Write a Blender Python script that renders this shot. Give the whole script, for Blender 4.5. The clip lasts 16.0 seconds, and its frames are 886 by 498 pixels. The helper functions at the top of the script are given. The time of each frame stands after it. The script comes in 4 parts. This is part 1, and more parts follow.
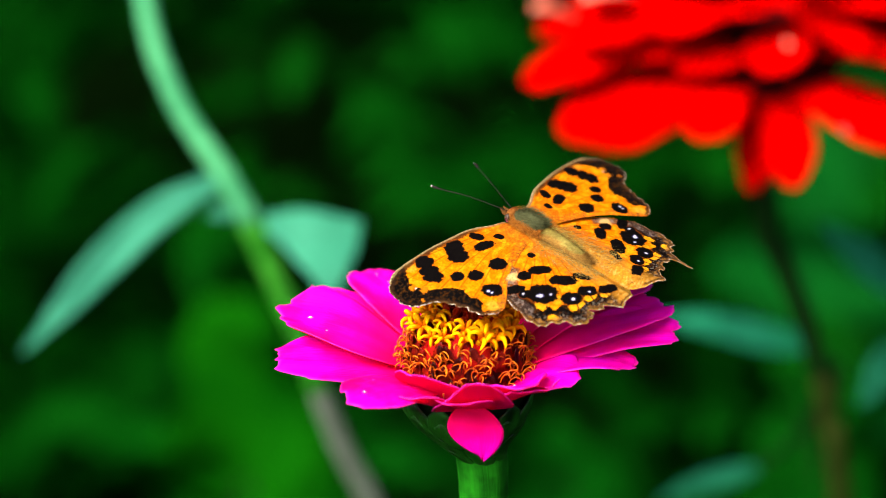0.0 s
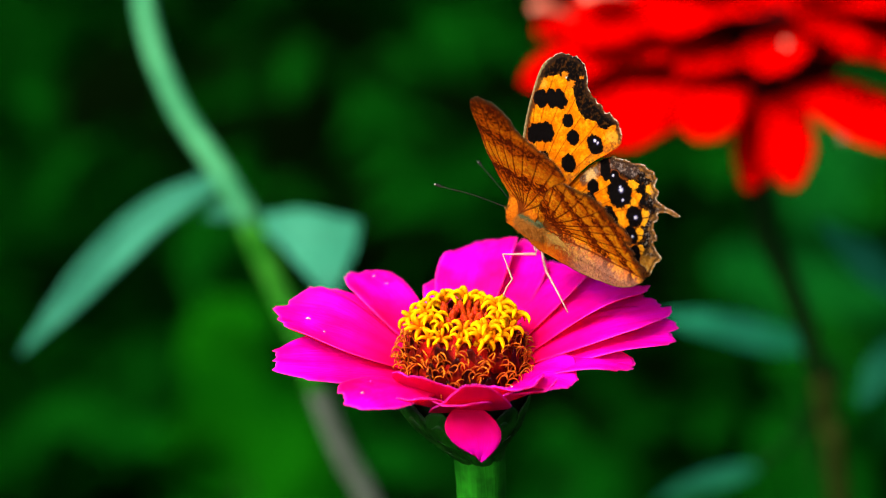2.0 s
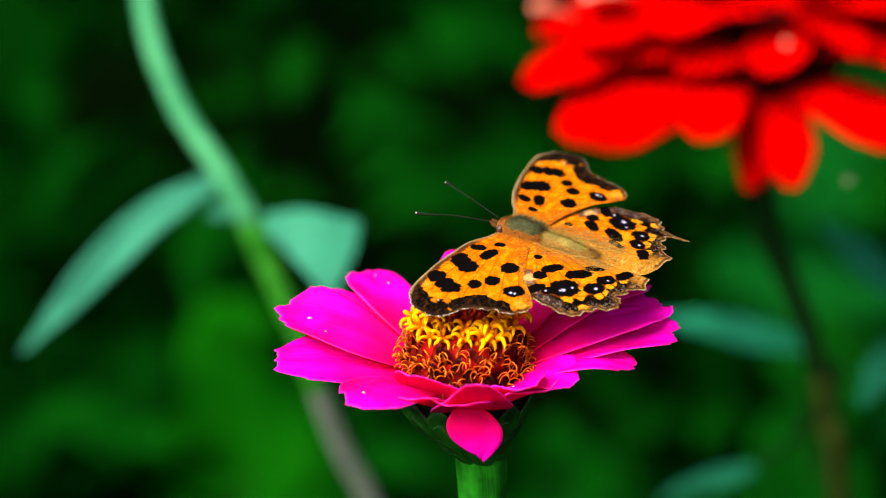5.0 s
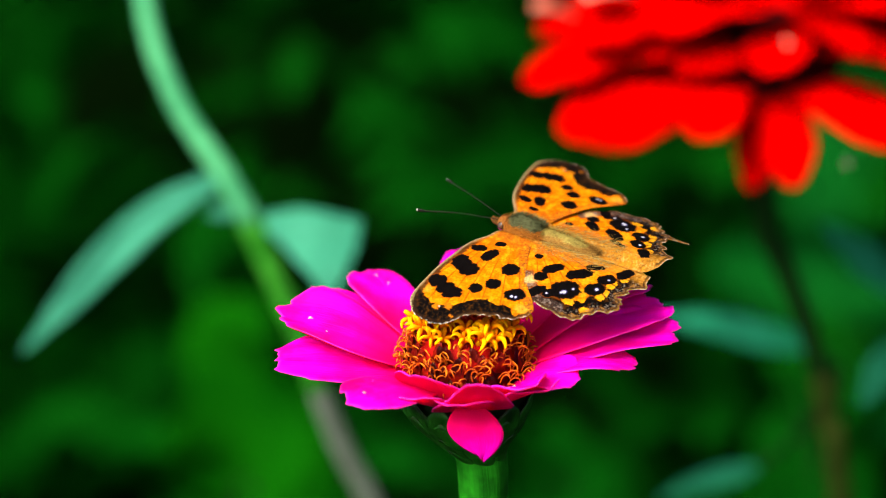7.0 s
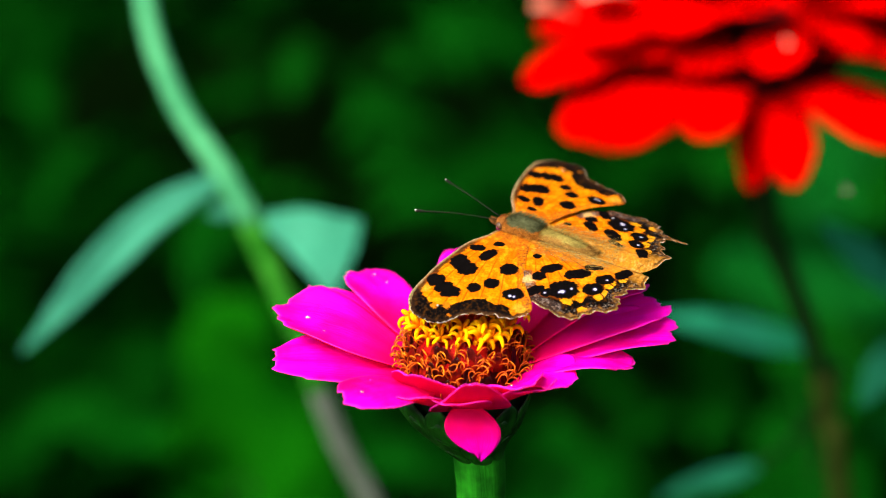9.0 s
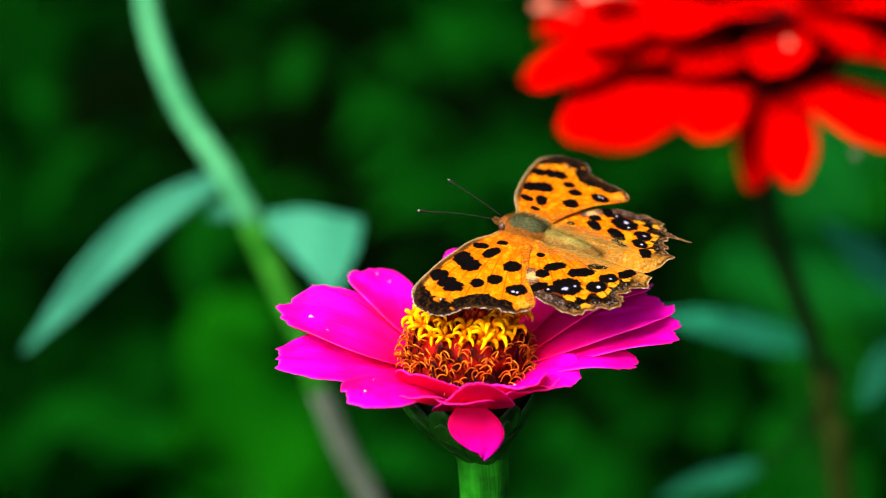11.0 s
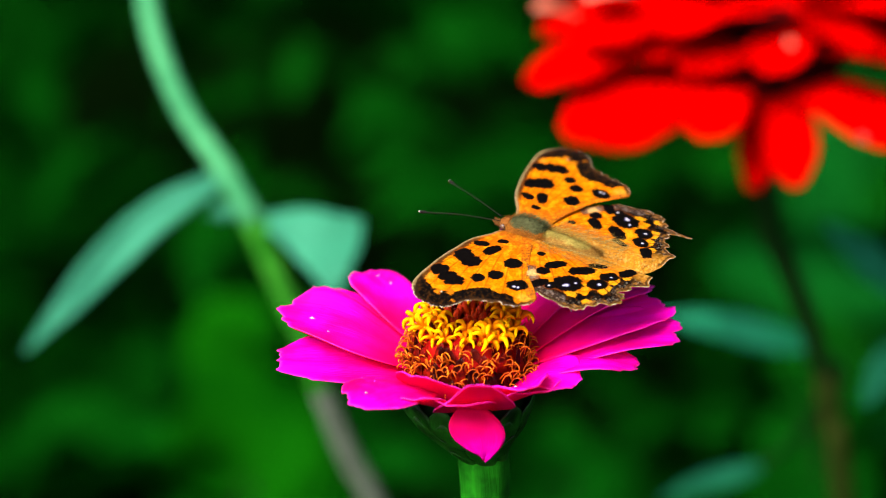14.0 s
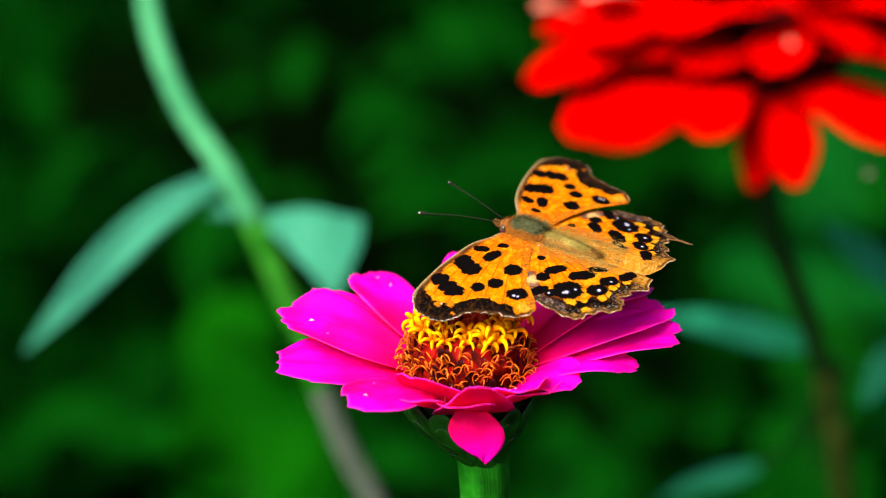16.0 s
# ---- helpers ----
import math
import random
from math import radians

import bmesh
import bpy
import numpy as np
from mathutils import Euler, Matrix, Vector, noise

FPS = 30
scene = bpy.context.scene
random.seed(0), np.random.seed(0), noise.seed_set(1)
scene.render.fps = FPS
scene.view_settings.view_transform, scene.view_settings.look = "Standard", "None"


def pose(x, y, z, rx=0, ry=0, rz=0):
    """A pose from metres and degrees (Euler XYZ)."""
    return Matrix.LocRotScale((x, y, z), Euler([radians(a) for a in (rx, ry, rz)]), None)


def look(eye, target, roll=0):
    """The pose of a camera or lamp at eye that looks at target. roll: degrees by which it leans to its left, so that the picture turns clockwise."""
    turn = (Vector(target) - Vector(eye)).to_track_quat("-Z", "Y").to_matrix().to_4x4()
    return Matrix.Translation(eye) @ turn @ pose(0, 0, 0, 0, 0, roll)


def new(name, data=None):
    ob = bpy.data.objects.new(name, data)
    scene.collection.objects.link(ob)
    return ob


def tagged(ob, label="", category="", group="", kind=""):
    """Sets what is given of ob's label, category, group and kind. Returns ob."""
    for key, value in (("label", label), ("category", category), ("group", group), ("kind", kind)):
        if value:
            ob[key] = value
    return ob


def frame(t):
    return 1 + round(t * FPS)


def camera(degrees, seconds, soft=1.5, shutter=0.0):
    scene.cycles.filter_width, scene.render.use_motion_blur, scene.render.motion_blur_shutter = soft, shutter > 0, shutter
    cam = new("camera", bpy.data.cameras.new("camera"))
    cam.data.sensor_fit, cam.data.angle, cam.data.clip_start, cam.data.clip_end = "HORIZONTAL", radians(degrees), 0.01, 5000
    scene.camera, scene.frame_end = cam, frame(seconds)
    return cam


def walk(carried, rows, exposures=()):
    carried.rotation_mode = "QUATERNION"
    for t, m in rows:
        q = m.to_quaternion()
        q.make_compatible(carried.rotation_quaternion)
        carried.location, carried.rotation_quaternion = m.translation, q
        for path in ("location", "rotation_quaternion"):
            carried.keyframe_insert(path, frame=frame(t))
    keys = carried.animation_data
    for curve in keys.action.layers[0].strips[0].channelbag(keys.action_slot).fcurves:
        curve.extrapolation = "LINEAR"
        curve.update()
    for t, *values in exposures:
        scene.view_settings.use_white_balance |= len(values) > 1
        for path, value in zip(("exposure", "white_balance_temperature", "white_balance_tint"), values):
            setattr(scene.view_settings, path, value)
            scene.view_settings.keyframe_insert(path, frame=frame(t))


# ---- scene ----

from mathutils.geometry import delaunay_2d_cdt

MM = 0.001
cam = camera(22.0, 16.0, soft=0.55)
cam.data.dof.use_dof = True
cam.data.dof.focus_distance = 0.338
cam.data.dof.aperture_fstop = 9.8
EYE = Vector((0.0, -0.31061, 0.72549))
AIM = Vector((0.0, 0.0, 0.6))
# slow drift of the hand-held telephoto: seconds, sideways and upward shift of the aim in mm
DRIFT = ((0.0, -0.25, 0.0), (1.0, -0.12, 0.0), (2.0, 0.0, 0.0), (4.0, 0.0, 0.0), (6.5, -0.2, -0.08), (9.0, -0.2, -0.12),
         (11.5, -0.42, -0.12), (13.5, -0.5, -0.12), (15.0, -0.66, -0.2), (16.0, -0.58, -0.2))
EXPOSURES = ((0.0, 1.72), (0.5, 1.5), (1.0, 1.34), (1.5, 1.48), (2.0, 1.34), (2.5, 1.29), (3.2, 1.33), (3.6, 1.45), (4.2, 1.48), (6.5, 1.62), (16.0, 1.62))
walk(cam, [(t, look(EYE, AIM + Vector((x * MM, 0, z * MM)))) for t, x, z in DRIFT], EXPOSURES)

# ---- world and light: bright overcast daylight from above ----
SUN_AZ, SUN_EL = 224.0, 50.0
world = bpy.data.worlds.new("sky")
scene.world = world
world.use_nodes = True
wn = world.node_tree.nodes
sky = wn.new("ShaderNodeTexSky")
sky.sky_type, sky.sun_disc = "NISHITA", False
sky.air_density, sky.dust_density, sky.ozone_density = 0.35, 6.0, 0.0
sky.sun_elevation, sky.sun_rotation = radians(SUN_EL), radians(SUN_AZ)
world.node_tree.links.new(sky.outputs[0], wn["Background"].inputs[0])
wn["Background"].inputs[1].default_value = 0.115
sun = new("sun", bpy.data.lights.new("sun", "SUN"))
sun.data.energy, sun.data.angle, sun.data.color = 2.6, radians(34), (1.0, 0.95, 0.88)
sun.matrix_world = look((math.sin(radians(SUN_AZ)) * math.cos(radians(SUN_EL)), math.cos(radians(SUN_AZ)) * math.cos(radians(SUN_EL)), math.sin(radians(SUN_EL))), (0, 0, 0))


# ---- materials ----
def material(name, rough=0.6, spec=0.3):
    m = bpy.data.materials.new(name)
    m.use_nodes = True
    b = m.node_tree.nodes["Principled BSDF"]
    b.inputs["Roughness"].default_value = rough
    b.inputs["Specular IOR Level"].default_value = spec
    return m, m.node_tree.nodes, m.node_tree.links, b


def mix_rgb(n, l, fac, a, b, blend="MIX"):
    """A colour mix; fac, a, b are sockets or values. Returns the output socket."""
    x = n.new("ShaderNodeMix")
    x.data_type, x.blend_type = "RGBA", blend
    for sock, v in ((x.inputs[0], fac), (x.inputs[6], a), (x.inputs[7], b)):
        if isinstance(v, bpy.types.NodeSocket):
            l.new(v, sock)
        else:
            sock.default_value = v if not isinstance(v, tuple) or len(v) == 4 else (*v, 1)
    return x.outputs[2]


def noise_fac(n, l, scale, detail=3.0, lo=0.35, hi=0.65, coord="Object", stretch=None):
    c = n.new("ShaderNodeTexCoord").outputs[coord]
    if stretch:
        mp = n.new("ShaderNodeMapping")
        mp.inputs["Scale"].default_value = stretch
        l.new(c, mp.inputs[0])
        c = mp.outputs[0]
    t = n.new("ShaderNodeTexNoise")
    t.inputs["Scale"].default_value, t.inputs["Detail"].default_value = scale, detail
    l.new(c, t.inputs["Vector"])
    r = n.new("ShaderNodeMapRange")
    r.inputs[1].default_value, r.inputs[2].default_value = lo, hi
    l.new(t.outputs[0], r.inputs[0])
    return r.outputs[0]


def bump(n, l, b, height, strength, distance):
    u = n.new("ShaderNodeBump")
    u.inputs["Strength"].default_value, u.inputs["Distance"].default_value = strength, distance
    l.new(height, u.inputs["Height"])
    l.new(u.outputs[0], b.inputs["Normal"])


def thin(m, n, l, b, colour, share):
    """Let part of the light pass through a thin leaf, petal or wing."""
    t = n.new("ShaderNodeBsdfTranslucent")
    if isinstance(colour, bpy.types.NodeSocket):
        l.new(colour, t.inputs[0])
    else:
        t.inputs[0].default_value = (*colour, 1)
    x = n.new("ShaderNodeMixShader")
    x.inputs[0].default_value = share
    l.new(b.outputs[0], x.inputs[1])
    l.new(t.outputs[0], x.inputs[2])
    l.new(x.outputs[0], n["Material Output"].inputs[0])


def plant(name, dark, light, through_col, scale, rough=0.5, share=0.25, veins=0.0, spec=0.3, rim=None, root=None, rim_amount=0.2, vary=0.0):
    """Leaf or petal skin: two-scale mottling, lengthwise veins along the sheet's own length, thin enough to glow."""
    m, n, l, b = material(name, rough, spec)
    col = mix_rgb(n, l, noise_fac(n, l, scale), dark, light)
    info = n.new("ShaderNodeObjectInfo").outputs["Random"]
    col = mix_rgb(n, l, info, col, mix_rgb(n, l, 0.6, col, tuple(0.75 * c for c in light)))
    if vary:
        spread = n.new("ShaderNodeMapRange")
        spread.inputs[1].default_value, spread.inputs[2].default_value, spread.inputs[4].default_value = 0.25, 0.8, vary
        l.new(info, spread.inputs[0])
        col = mix_rgb(n, l, spread.outputs[0], col, dark)
    if veins:
        f = noise_fac(n, l, 6.0, 3.0, 0.3, 0.7, "UV", (0.25, 5.0, 1.0))
        col = mix_rgb(n, l, f, mix_rgb(n, l, veins, col, dark), col)
        fine = noise_fac(n, l, 10.0, 4.0, 0.3, 0.7, "UV", (0.4, 6.0, 1.0))
        bump(n, l, b, fine, 0.35, 0.0003)
    if rim:
        sep = n.new("ShaderNodeSeparateXYZ")
        l.new(n.new("ShaderNodeTexCoord").outputs["UV"], sep.inputs[0])
        fold = n.new("ShaderNodeMath")
        fold.operation = "PINGPONG"
        fold.inputs[1].default_value = 0.5
        l.new(sep.outputs[1], fold.inputs[0])
        tip = n.new("ShaderNodeMath")
        tip.operation, tip.inputs[0].default_value = "SUBTRACT", 1.0
        l.new(sep.outputs[0], tip.inputs[1])
        edge = n.new("ShaderNodeMath")
        edge.operation = "MINIMUM"
        l.new(fold.outputs[0], edge.inputs[0])
        l.new(tip.outputs[0], edge.inputs[1])
        near = n.new("ShaderNodeMapRange")
        near.inputs[1].default_value, near.inputs[2].default_value, near.inputs[3].default_value, near.inputs[4].default_value = 0.002, 0.018, rim_amount, 0.0
        l.new(edge.outputs[0], near.inputs[0])
        col = mix_rgb(n, l, near.outputs[0], col, rim)
    if root:
        sep = n.new("ShaderNodeSeparateXYZ")
        l.new(n.new("ShaderNodeTexCoord").outputs["UV"], sep.inputs[0])
        near = n.new("ShaderNodeMapRange")
        near.inputs[1].default_value, near.inputs[2].default_value, near.inputs[3].default_value, near.inputs[4].default_value = 0.15, 0.7, 0.95, 0.0
        l.new(sep.outputs[0], near.inputs[0])
        col = mix_rgb(n, l, near.outputs[0], col, root)
    l.new(col, b.inputs["Base Color"])
    thin(m, n, l, b, through_col, share)
    return m


def pigment(name, rough, share=0.0, grain=1400.0, spec=0.25):
    """A surface coloured by its own pigment pattern, with a fine scale grain."""
    m, n, l, b = material(name, rough, spec)
    a = n.new("ShaderNodeVertexColor")
    a.layer_name = "pigment"
    g = noise_fac(n, l, grain, 2.0, 0.3, 0.7)
    col = mix_rgb(n, l, g, mix_rgb(n, l, 1.0, a.outputs[0], (0.68, 0.61, 0.55), "MULTIPLY"), a.outputs[0])
    l.new(col, b.inputs["Base Color"])
    bump(n, l, b, noise_fac(n, l, grain * 0.8, 2.0, 0.3, 0.7), 0.3, 0.00008)
    if share:
        thin(m, n, l, b, col, share)
    return m


# crimson root: shade near the disc and under the butterfly, painted along the petal
PETAL = plant("magenta_petal", (0.82, 0.0, 0.19), (0.95, 0.0, 0.92), (0.98, 0.0, 0.10), 160, 0.6, 0.46, 0.5, 0.05, (0.95, 0.12, 0.7), (0.88, 0.0, 0.09), 0.3)
# redder underside, with the shade on the downward faces put into its crimson
PETAL_UNDER_SHADE = plant("shaded_crimson_underside", (0.72, 0.0, 0.07), (0.9, 0.0, 0.24), (0.9, 0.0, 0.05), 160, 0.65, 0.4, 0.5, 0.04)
PETAL_RED = plant("scarlet_petal", (0.24, 0.0, 0.0), (0.48, 0.0, 0.0), (0.3, 0.0, 0.0), 90, 0.8, 0.07, 0.3, 0.0)
PETAL_PALE = plant("faded_petal", (0.48, 0.06, 0.03), (0.62, 0.25, 0.17), (0.5, 0.15, 0.1), 90, 0.6, 0.1, 0.3, 0.03)
# near-black: the shade between the scarlet petal tiers, put into a colour
SHADE_DISC = plant("shade_disc", (0.006, 0.0005, 0.0005), (0.02, 0.001, 0.001), (0.02, 0.0, 0.0), 300, 0.8, 0.0, spec=0.02)
FLORET = plant("yellow_floret", (0.86, 0.40, 0.0), (0.92, 0.62, 0.0004), (0.88, 0.46, 0), 900, 0.7, 0.2, spec=0.03, root=(0.62, 0.12, 0.0))
STIGMA = plant("orange_stigma", (0.30, 0.03, 0.001), (0.66, 0.17, 0.004), (0.6, 0.2, 0), 900, 0.45, 0.1, spec=0.12, vary=0.85)
CHAFF = plant("dark_red_chaff", (0.012, 0.001, 0.0005), (0.34, 0.008, 0.001), (0.45, 0.01, 0.0), 700, 0.5, 0.2, spec=0.1, vary=0.95)
CORE = plant("red_disc", (0.05, 0.001, 0.0005), (0.42, 0.004, 0.002), (0.5, 0, 0), 500, 0.6, 0.1, spec=0.05)
BUD = plant("red_floret_bud", (0.40, 0.01, 0.002), (0.62, 0.07, 0.003), (0.6, 0.05, 0), 900, 0.5, 0.2, spec=0.1)
BRACT = plant("green_bract", (0.0006, 0.008, 0.0005), (0.02, 0.2, 0.01), (0.02, 0.09, 0.005), 420, 0.4, 0.06, 0.9, 0.25, (0.001, 0.004, 0.001), None, 0.9)
STEM = plant("fresh_green_stem", (0.003, 0.075, 0.002), (0.017, 0.25, 0.008), (0.0257, 0.172, 0.00858), 320, 0.5, 0.05, 0.5, 0.1)
STEM_PALE = plant("pale_green_stem", (0.014, 0.13, 0.052), (0.055, 0.27, 0.11), (0.0373, 0.186, 0.0698), 150, 0.6, 0.05, spec=0.04)
STEM_MID = plant("mid_green_stem", (0.0072, 0.09, 0.0036), (0.024, 0.168, 0.012), (0.012, 0.108, 0.006), 150, 0.6, 0.05, spec=0.04)
STEM_DRY = plant("dry_grey_stem", (0.04, 0.055, 0.04), (0.075, 0.095, 0.072), (0.05, 0.05, 0.03), 150, 0.7, 0.05, spec=0.05)
STEM_OLIVE = plant("olive_brown_stem", (0.006, 0.012, 0.0015), (0.016, 0.026, 0.003), (0.01, 0.02, 0.002), 150, 0.7, 0.05, spec=0.03)
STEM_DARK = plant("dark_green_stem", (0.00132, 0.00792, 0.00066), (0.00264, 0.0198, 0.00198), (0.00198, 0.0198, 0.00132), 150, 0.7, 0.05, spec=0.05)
LEAF_TEAL = plant("bluish_leaf", (0.006, 0.10, 0.055), (0.05, 0.28, 0.165), (0.006, 0.14, 0.06), 60, 0.6, 0.2, 0.2, 0.04)
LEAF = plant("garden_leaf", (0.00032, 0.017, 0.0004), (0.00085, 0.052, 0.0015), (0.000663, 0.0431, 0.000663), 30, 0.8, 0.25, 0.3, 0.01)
LEAF_SOFT = plant("soft_leaf", (0.0008, 0.038, 0.003), (0.0018, 0.08, 0.008), (0.00238, 0.0875, 0.0068), 30, 0.8, 0.25, 0.3, 0.01)
# one bluish leaf in two tones: shade in the first colour, light in the second
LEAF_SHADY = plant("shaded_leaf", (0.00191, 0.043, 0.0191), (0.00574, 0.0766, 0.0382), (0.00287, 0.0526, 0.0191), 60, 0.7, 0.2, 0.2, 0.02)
LEAF_STREAK = plant("lit_bluish_leaf", (0.005, 0.115, 0.05), (0.015, 0.2, 0.1), (0.007, 0.14, 0.05), 60, 0.7, 0.2, 0.2, 0.02)
LEAF_YOUNG = plant("young_leaf", (0.00051, 0.0391, 0.00034), (0.00255, 0.0833, 0.00068), (0.0017, 0.0765, 0.000425), 30, 0.8, 0.25, 0.3, 0.01)
# soil colour taken near black so that gaps between leaves look shaded
SOIL = plant("shade_dark_soil", (0.000396, 0.00198, 0.000264), (0.00132, 0.00528, 0.00066), (0.00066, 0.00264, 0.00066), 40, 0.95, 0.0, spec=0.0)
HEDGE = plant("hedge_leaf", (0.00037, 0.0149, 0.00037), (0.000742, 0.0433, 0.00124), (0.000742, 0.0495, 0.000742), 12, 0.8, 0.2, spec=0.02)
WING = pigment("wing_scales", 0.7, 0.28, 3000.0, 0.01)
FUR = pigment("body_fur", 0.9, 0.0, 2600.0, 0.05)
LEG = plant("pale_leg", (0.256, 0.112, 0.104), (0.44, 0.256, 0.224), (0.4, 0.24, 0.16), 900, 0.4, 0.0)
ANTENNA = plant("dark_antenna", (0.0015, 0.0012, 0.001), (0.009, 0.008, 0.006), (0.0198, 0.0198, 0.0198), 3000, 0.6, 0.0, spec=0.1)
TIP = plant("white_tip", (0.30, 0.29, 0.25), (0.40, 0.38, 0.34), (0.33, 0.33, 0.33), 900, 0.5, 0.0)
EYES = plant("dark_eye", (0.033, 0.0198, 0.0132), (0.0594, 0.033, 0.0198), (0.033, 0.033, 0.033), 900, 0.15, 0.0, spec=0.5)


# ---- builders ----
def mesh_ob(name, verts, faces, mat, parent=None, label="", uv=None, colours=None, smooth=True, under=None):
    me = bpy.data.meshes.new(name)
    me.from_pydata([tuple(v) for v in verts], [], faces)
    if uv is not None:
        lay = me.uv_layers.new(name="uv")
        idx = np.empty(len(me.loops), dtype=np.int32)
        me.loops.foreach_get("vertex_index", idx)
        lay.data.foreach_set("uv", np.asarray(uv, dtype=np.float32)[idx].ravel())
    if colours is not None:
        at = me.color_attributes.new("pigment", "FLOAT_COLOR", "POINT")
        at.data.foreach_set("color", np.asarray(colours, dtype=np.float32).ravel())
    if smooth:
        me.polygons.foreach_set("use_smooth", [True] * len(me.polygons))
    me.materials.append(mat)
    if under:
        me.materials.append(under)
        index = np.zeros(len(me.polygons), dtype=np.int32)
        index[1:under_count(me):2] = 1
        me.polygons.foreach_set("material_index", index)
    ob = new(name, me)
    if parent is not None:
        ob.parent = parent
    if label:
        tagged(ob, label)
    return ob


def under_count(me):
    """How many faces of a sheet lie on its two sides: the rest close its rim."""
    rim = sum(1 for q in me.polygons if abs(q.vertices[0] - q.vertices[1]) == len(me.vertices) // 2)
    return len(me.polygons) - rim


def again(ob, m, parent):
    """Another piece like ob, sharing its mesh, at the pose m in its thing."""
    o = ob.copy()
    scene.collection.objects.link(o)
    o.parent = parent
    o.matrix_basis = m
    return o


def sheet(grid, thick):
    """A closed thin body from a grid of points: verts, faces and uv."""
    g = np.asarray(grid, float)
    n, m, _ = g.shape
    du, dv = np.gradient(g, axis=0), np.gradient(g, axis=1)
    nor = np.cross(du, dv)
    nor /= np.linalg.norm(nor, axis=2, keepdims=True) + 1e-12
    rim = np.ones((n, m))
    rim[0], rim[-1], rim[:, 0], rim[:, -1] = 0.45, 0.3, 0.3, 0.3
    off = nor * (thick / 2 * rim)[..., None]
    verts = np.concatenate([(g + off).reshape(-1, 3), (g - off).reshape(-1, 3)])
    uv1 = np.stack(np.meshgrid(np.linspace(0, 1, n), np.linspace(0, 1, m), indexing="ij"), -1).reshape(-1, 2)
    k, faces = n * m, []
    for i in range(n - 1):
        for j in range(m - 1):
            a, b, c, d = i * m + j, (i + 1) * m + j, (i + 1) * m + j + 1, i * m + j + 1
            faces.append((a, b, c, d))
            faces.append((k + a, k + d, k + c, k + b))
    ring = [i * m for i in range(n)] + [(n - 1) * m + j for j in range(1, m)] + [i * m + m - 1 for i in range(n - 2, -1, -1)] + [j for j in range(m - 2, 0, -1)]
    for a, b in zip(ring, ring[1:] + ring[:1]):
        faces.append((a, k + a, k + b, b))
    return verts, faces, np.concatenate([uv1, uv1])


def spline(points, steps):
    """Catmull-Rom through the points."""
    p = np.asarray(points, float)
    p = np.vstack([2 * p[0] - p[1], p, 2 * p[-1] - p[-2]])
    out = []
    for i in range(1, len(p) - 2):
        for s in np.linspace(0, 1, steps, endpoint=False):
            a, b, c, d = p[i - 1], p[i], p[i + 1], p[i + 2]
            out.append(0.5 * (2 * b + (c - a) * s + (2 * a - 5 * b + 4 * c - d) * s * s + (3 * b - a - 3 * c + d) * s ** 3))
    return np.array(out + [p[-2]])


def tube(points, radii, sides=8, steps=4, rough=0.0, rng=None, ribs=0.0):
    """A capped tapered tube along a smooth line through the points."""
    line = spline(points, steps)
    rad = np.interp(np.linspace(0, 1, len(line)), np.linspace(0, 1, len(radii)), radii)
    verts, faces, uv = [], [], []
    side = Vector((0.3, 0.5, 0.8))
    for i, p in enumerate(line):
        d = Vector(line[min(i + 1, len(line) - 1)] - line[max(i - 1, 0)]).normalized()
        side = (side - d * side.dot(d)).normalized()
        up = d.cross(side)
        for k in range(sides):
            a = 2 * math.pi * k / sides
            r = rad[i] * (1 + (rough * rng.uniform(-1, 1) if rng else 0) + ribs * math.cos(7 * a))
            verts.append(np.array(Vector(p) + (side * math.cos(a) + up * math.sin(a)) * r))
            uv.append((i / len(line), k / sides))
    for i in range(len(line) - 1):
        for k in range(sides):
            a, b = i * sides + k, i * sides + (k + 1) % sides
            faces.append((a, b, b + sides, a + sides))
    faces.append(tuple(reversed(range(sides))))
    faces.append(tuple(range((len(line) - 1) * sides, len(line) * sides)))
    return verts, faces, uv


def joined(pieces):
    verts, faces, uv = [], [], []
    for v, f, u in pieces:
        k = len(verts)
        verts += [np.asarray(p) for p in v]
        faces += [tuple(i + k for i in q) for q in f]
        uv += [tuple(q) for q in u]
    return verts, faces, uv


def empty(name, m, label, category, group=""):
    e = new(name)
    e.empty_display_size = 0.01
    e.matrix_basis = m
    return tagged(e, label, category, group)


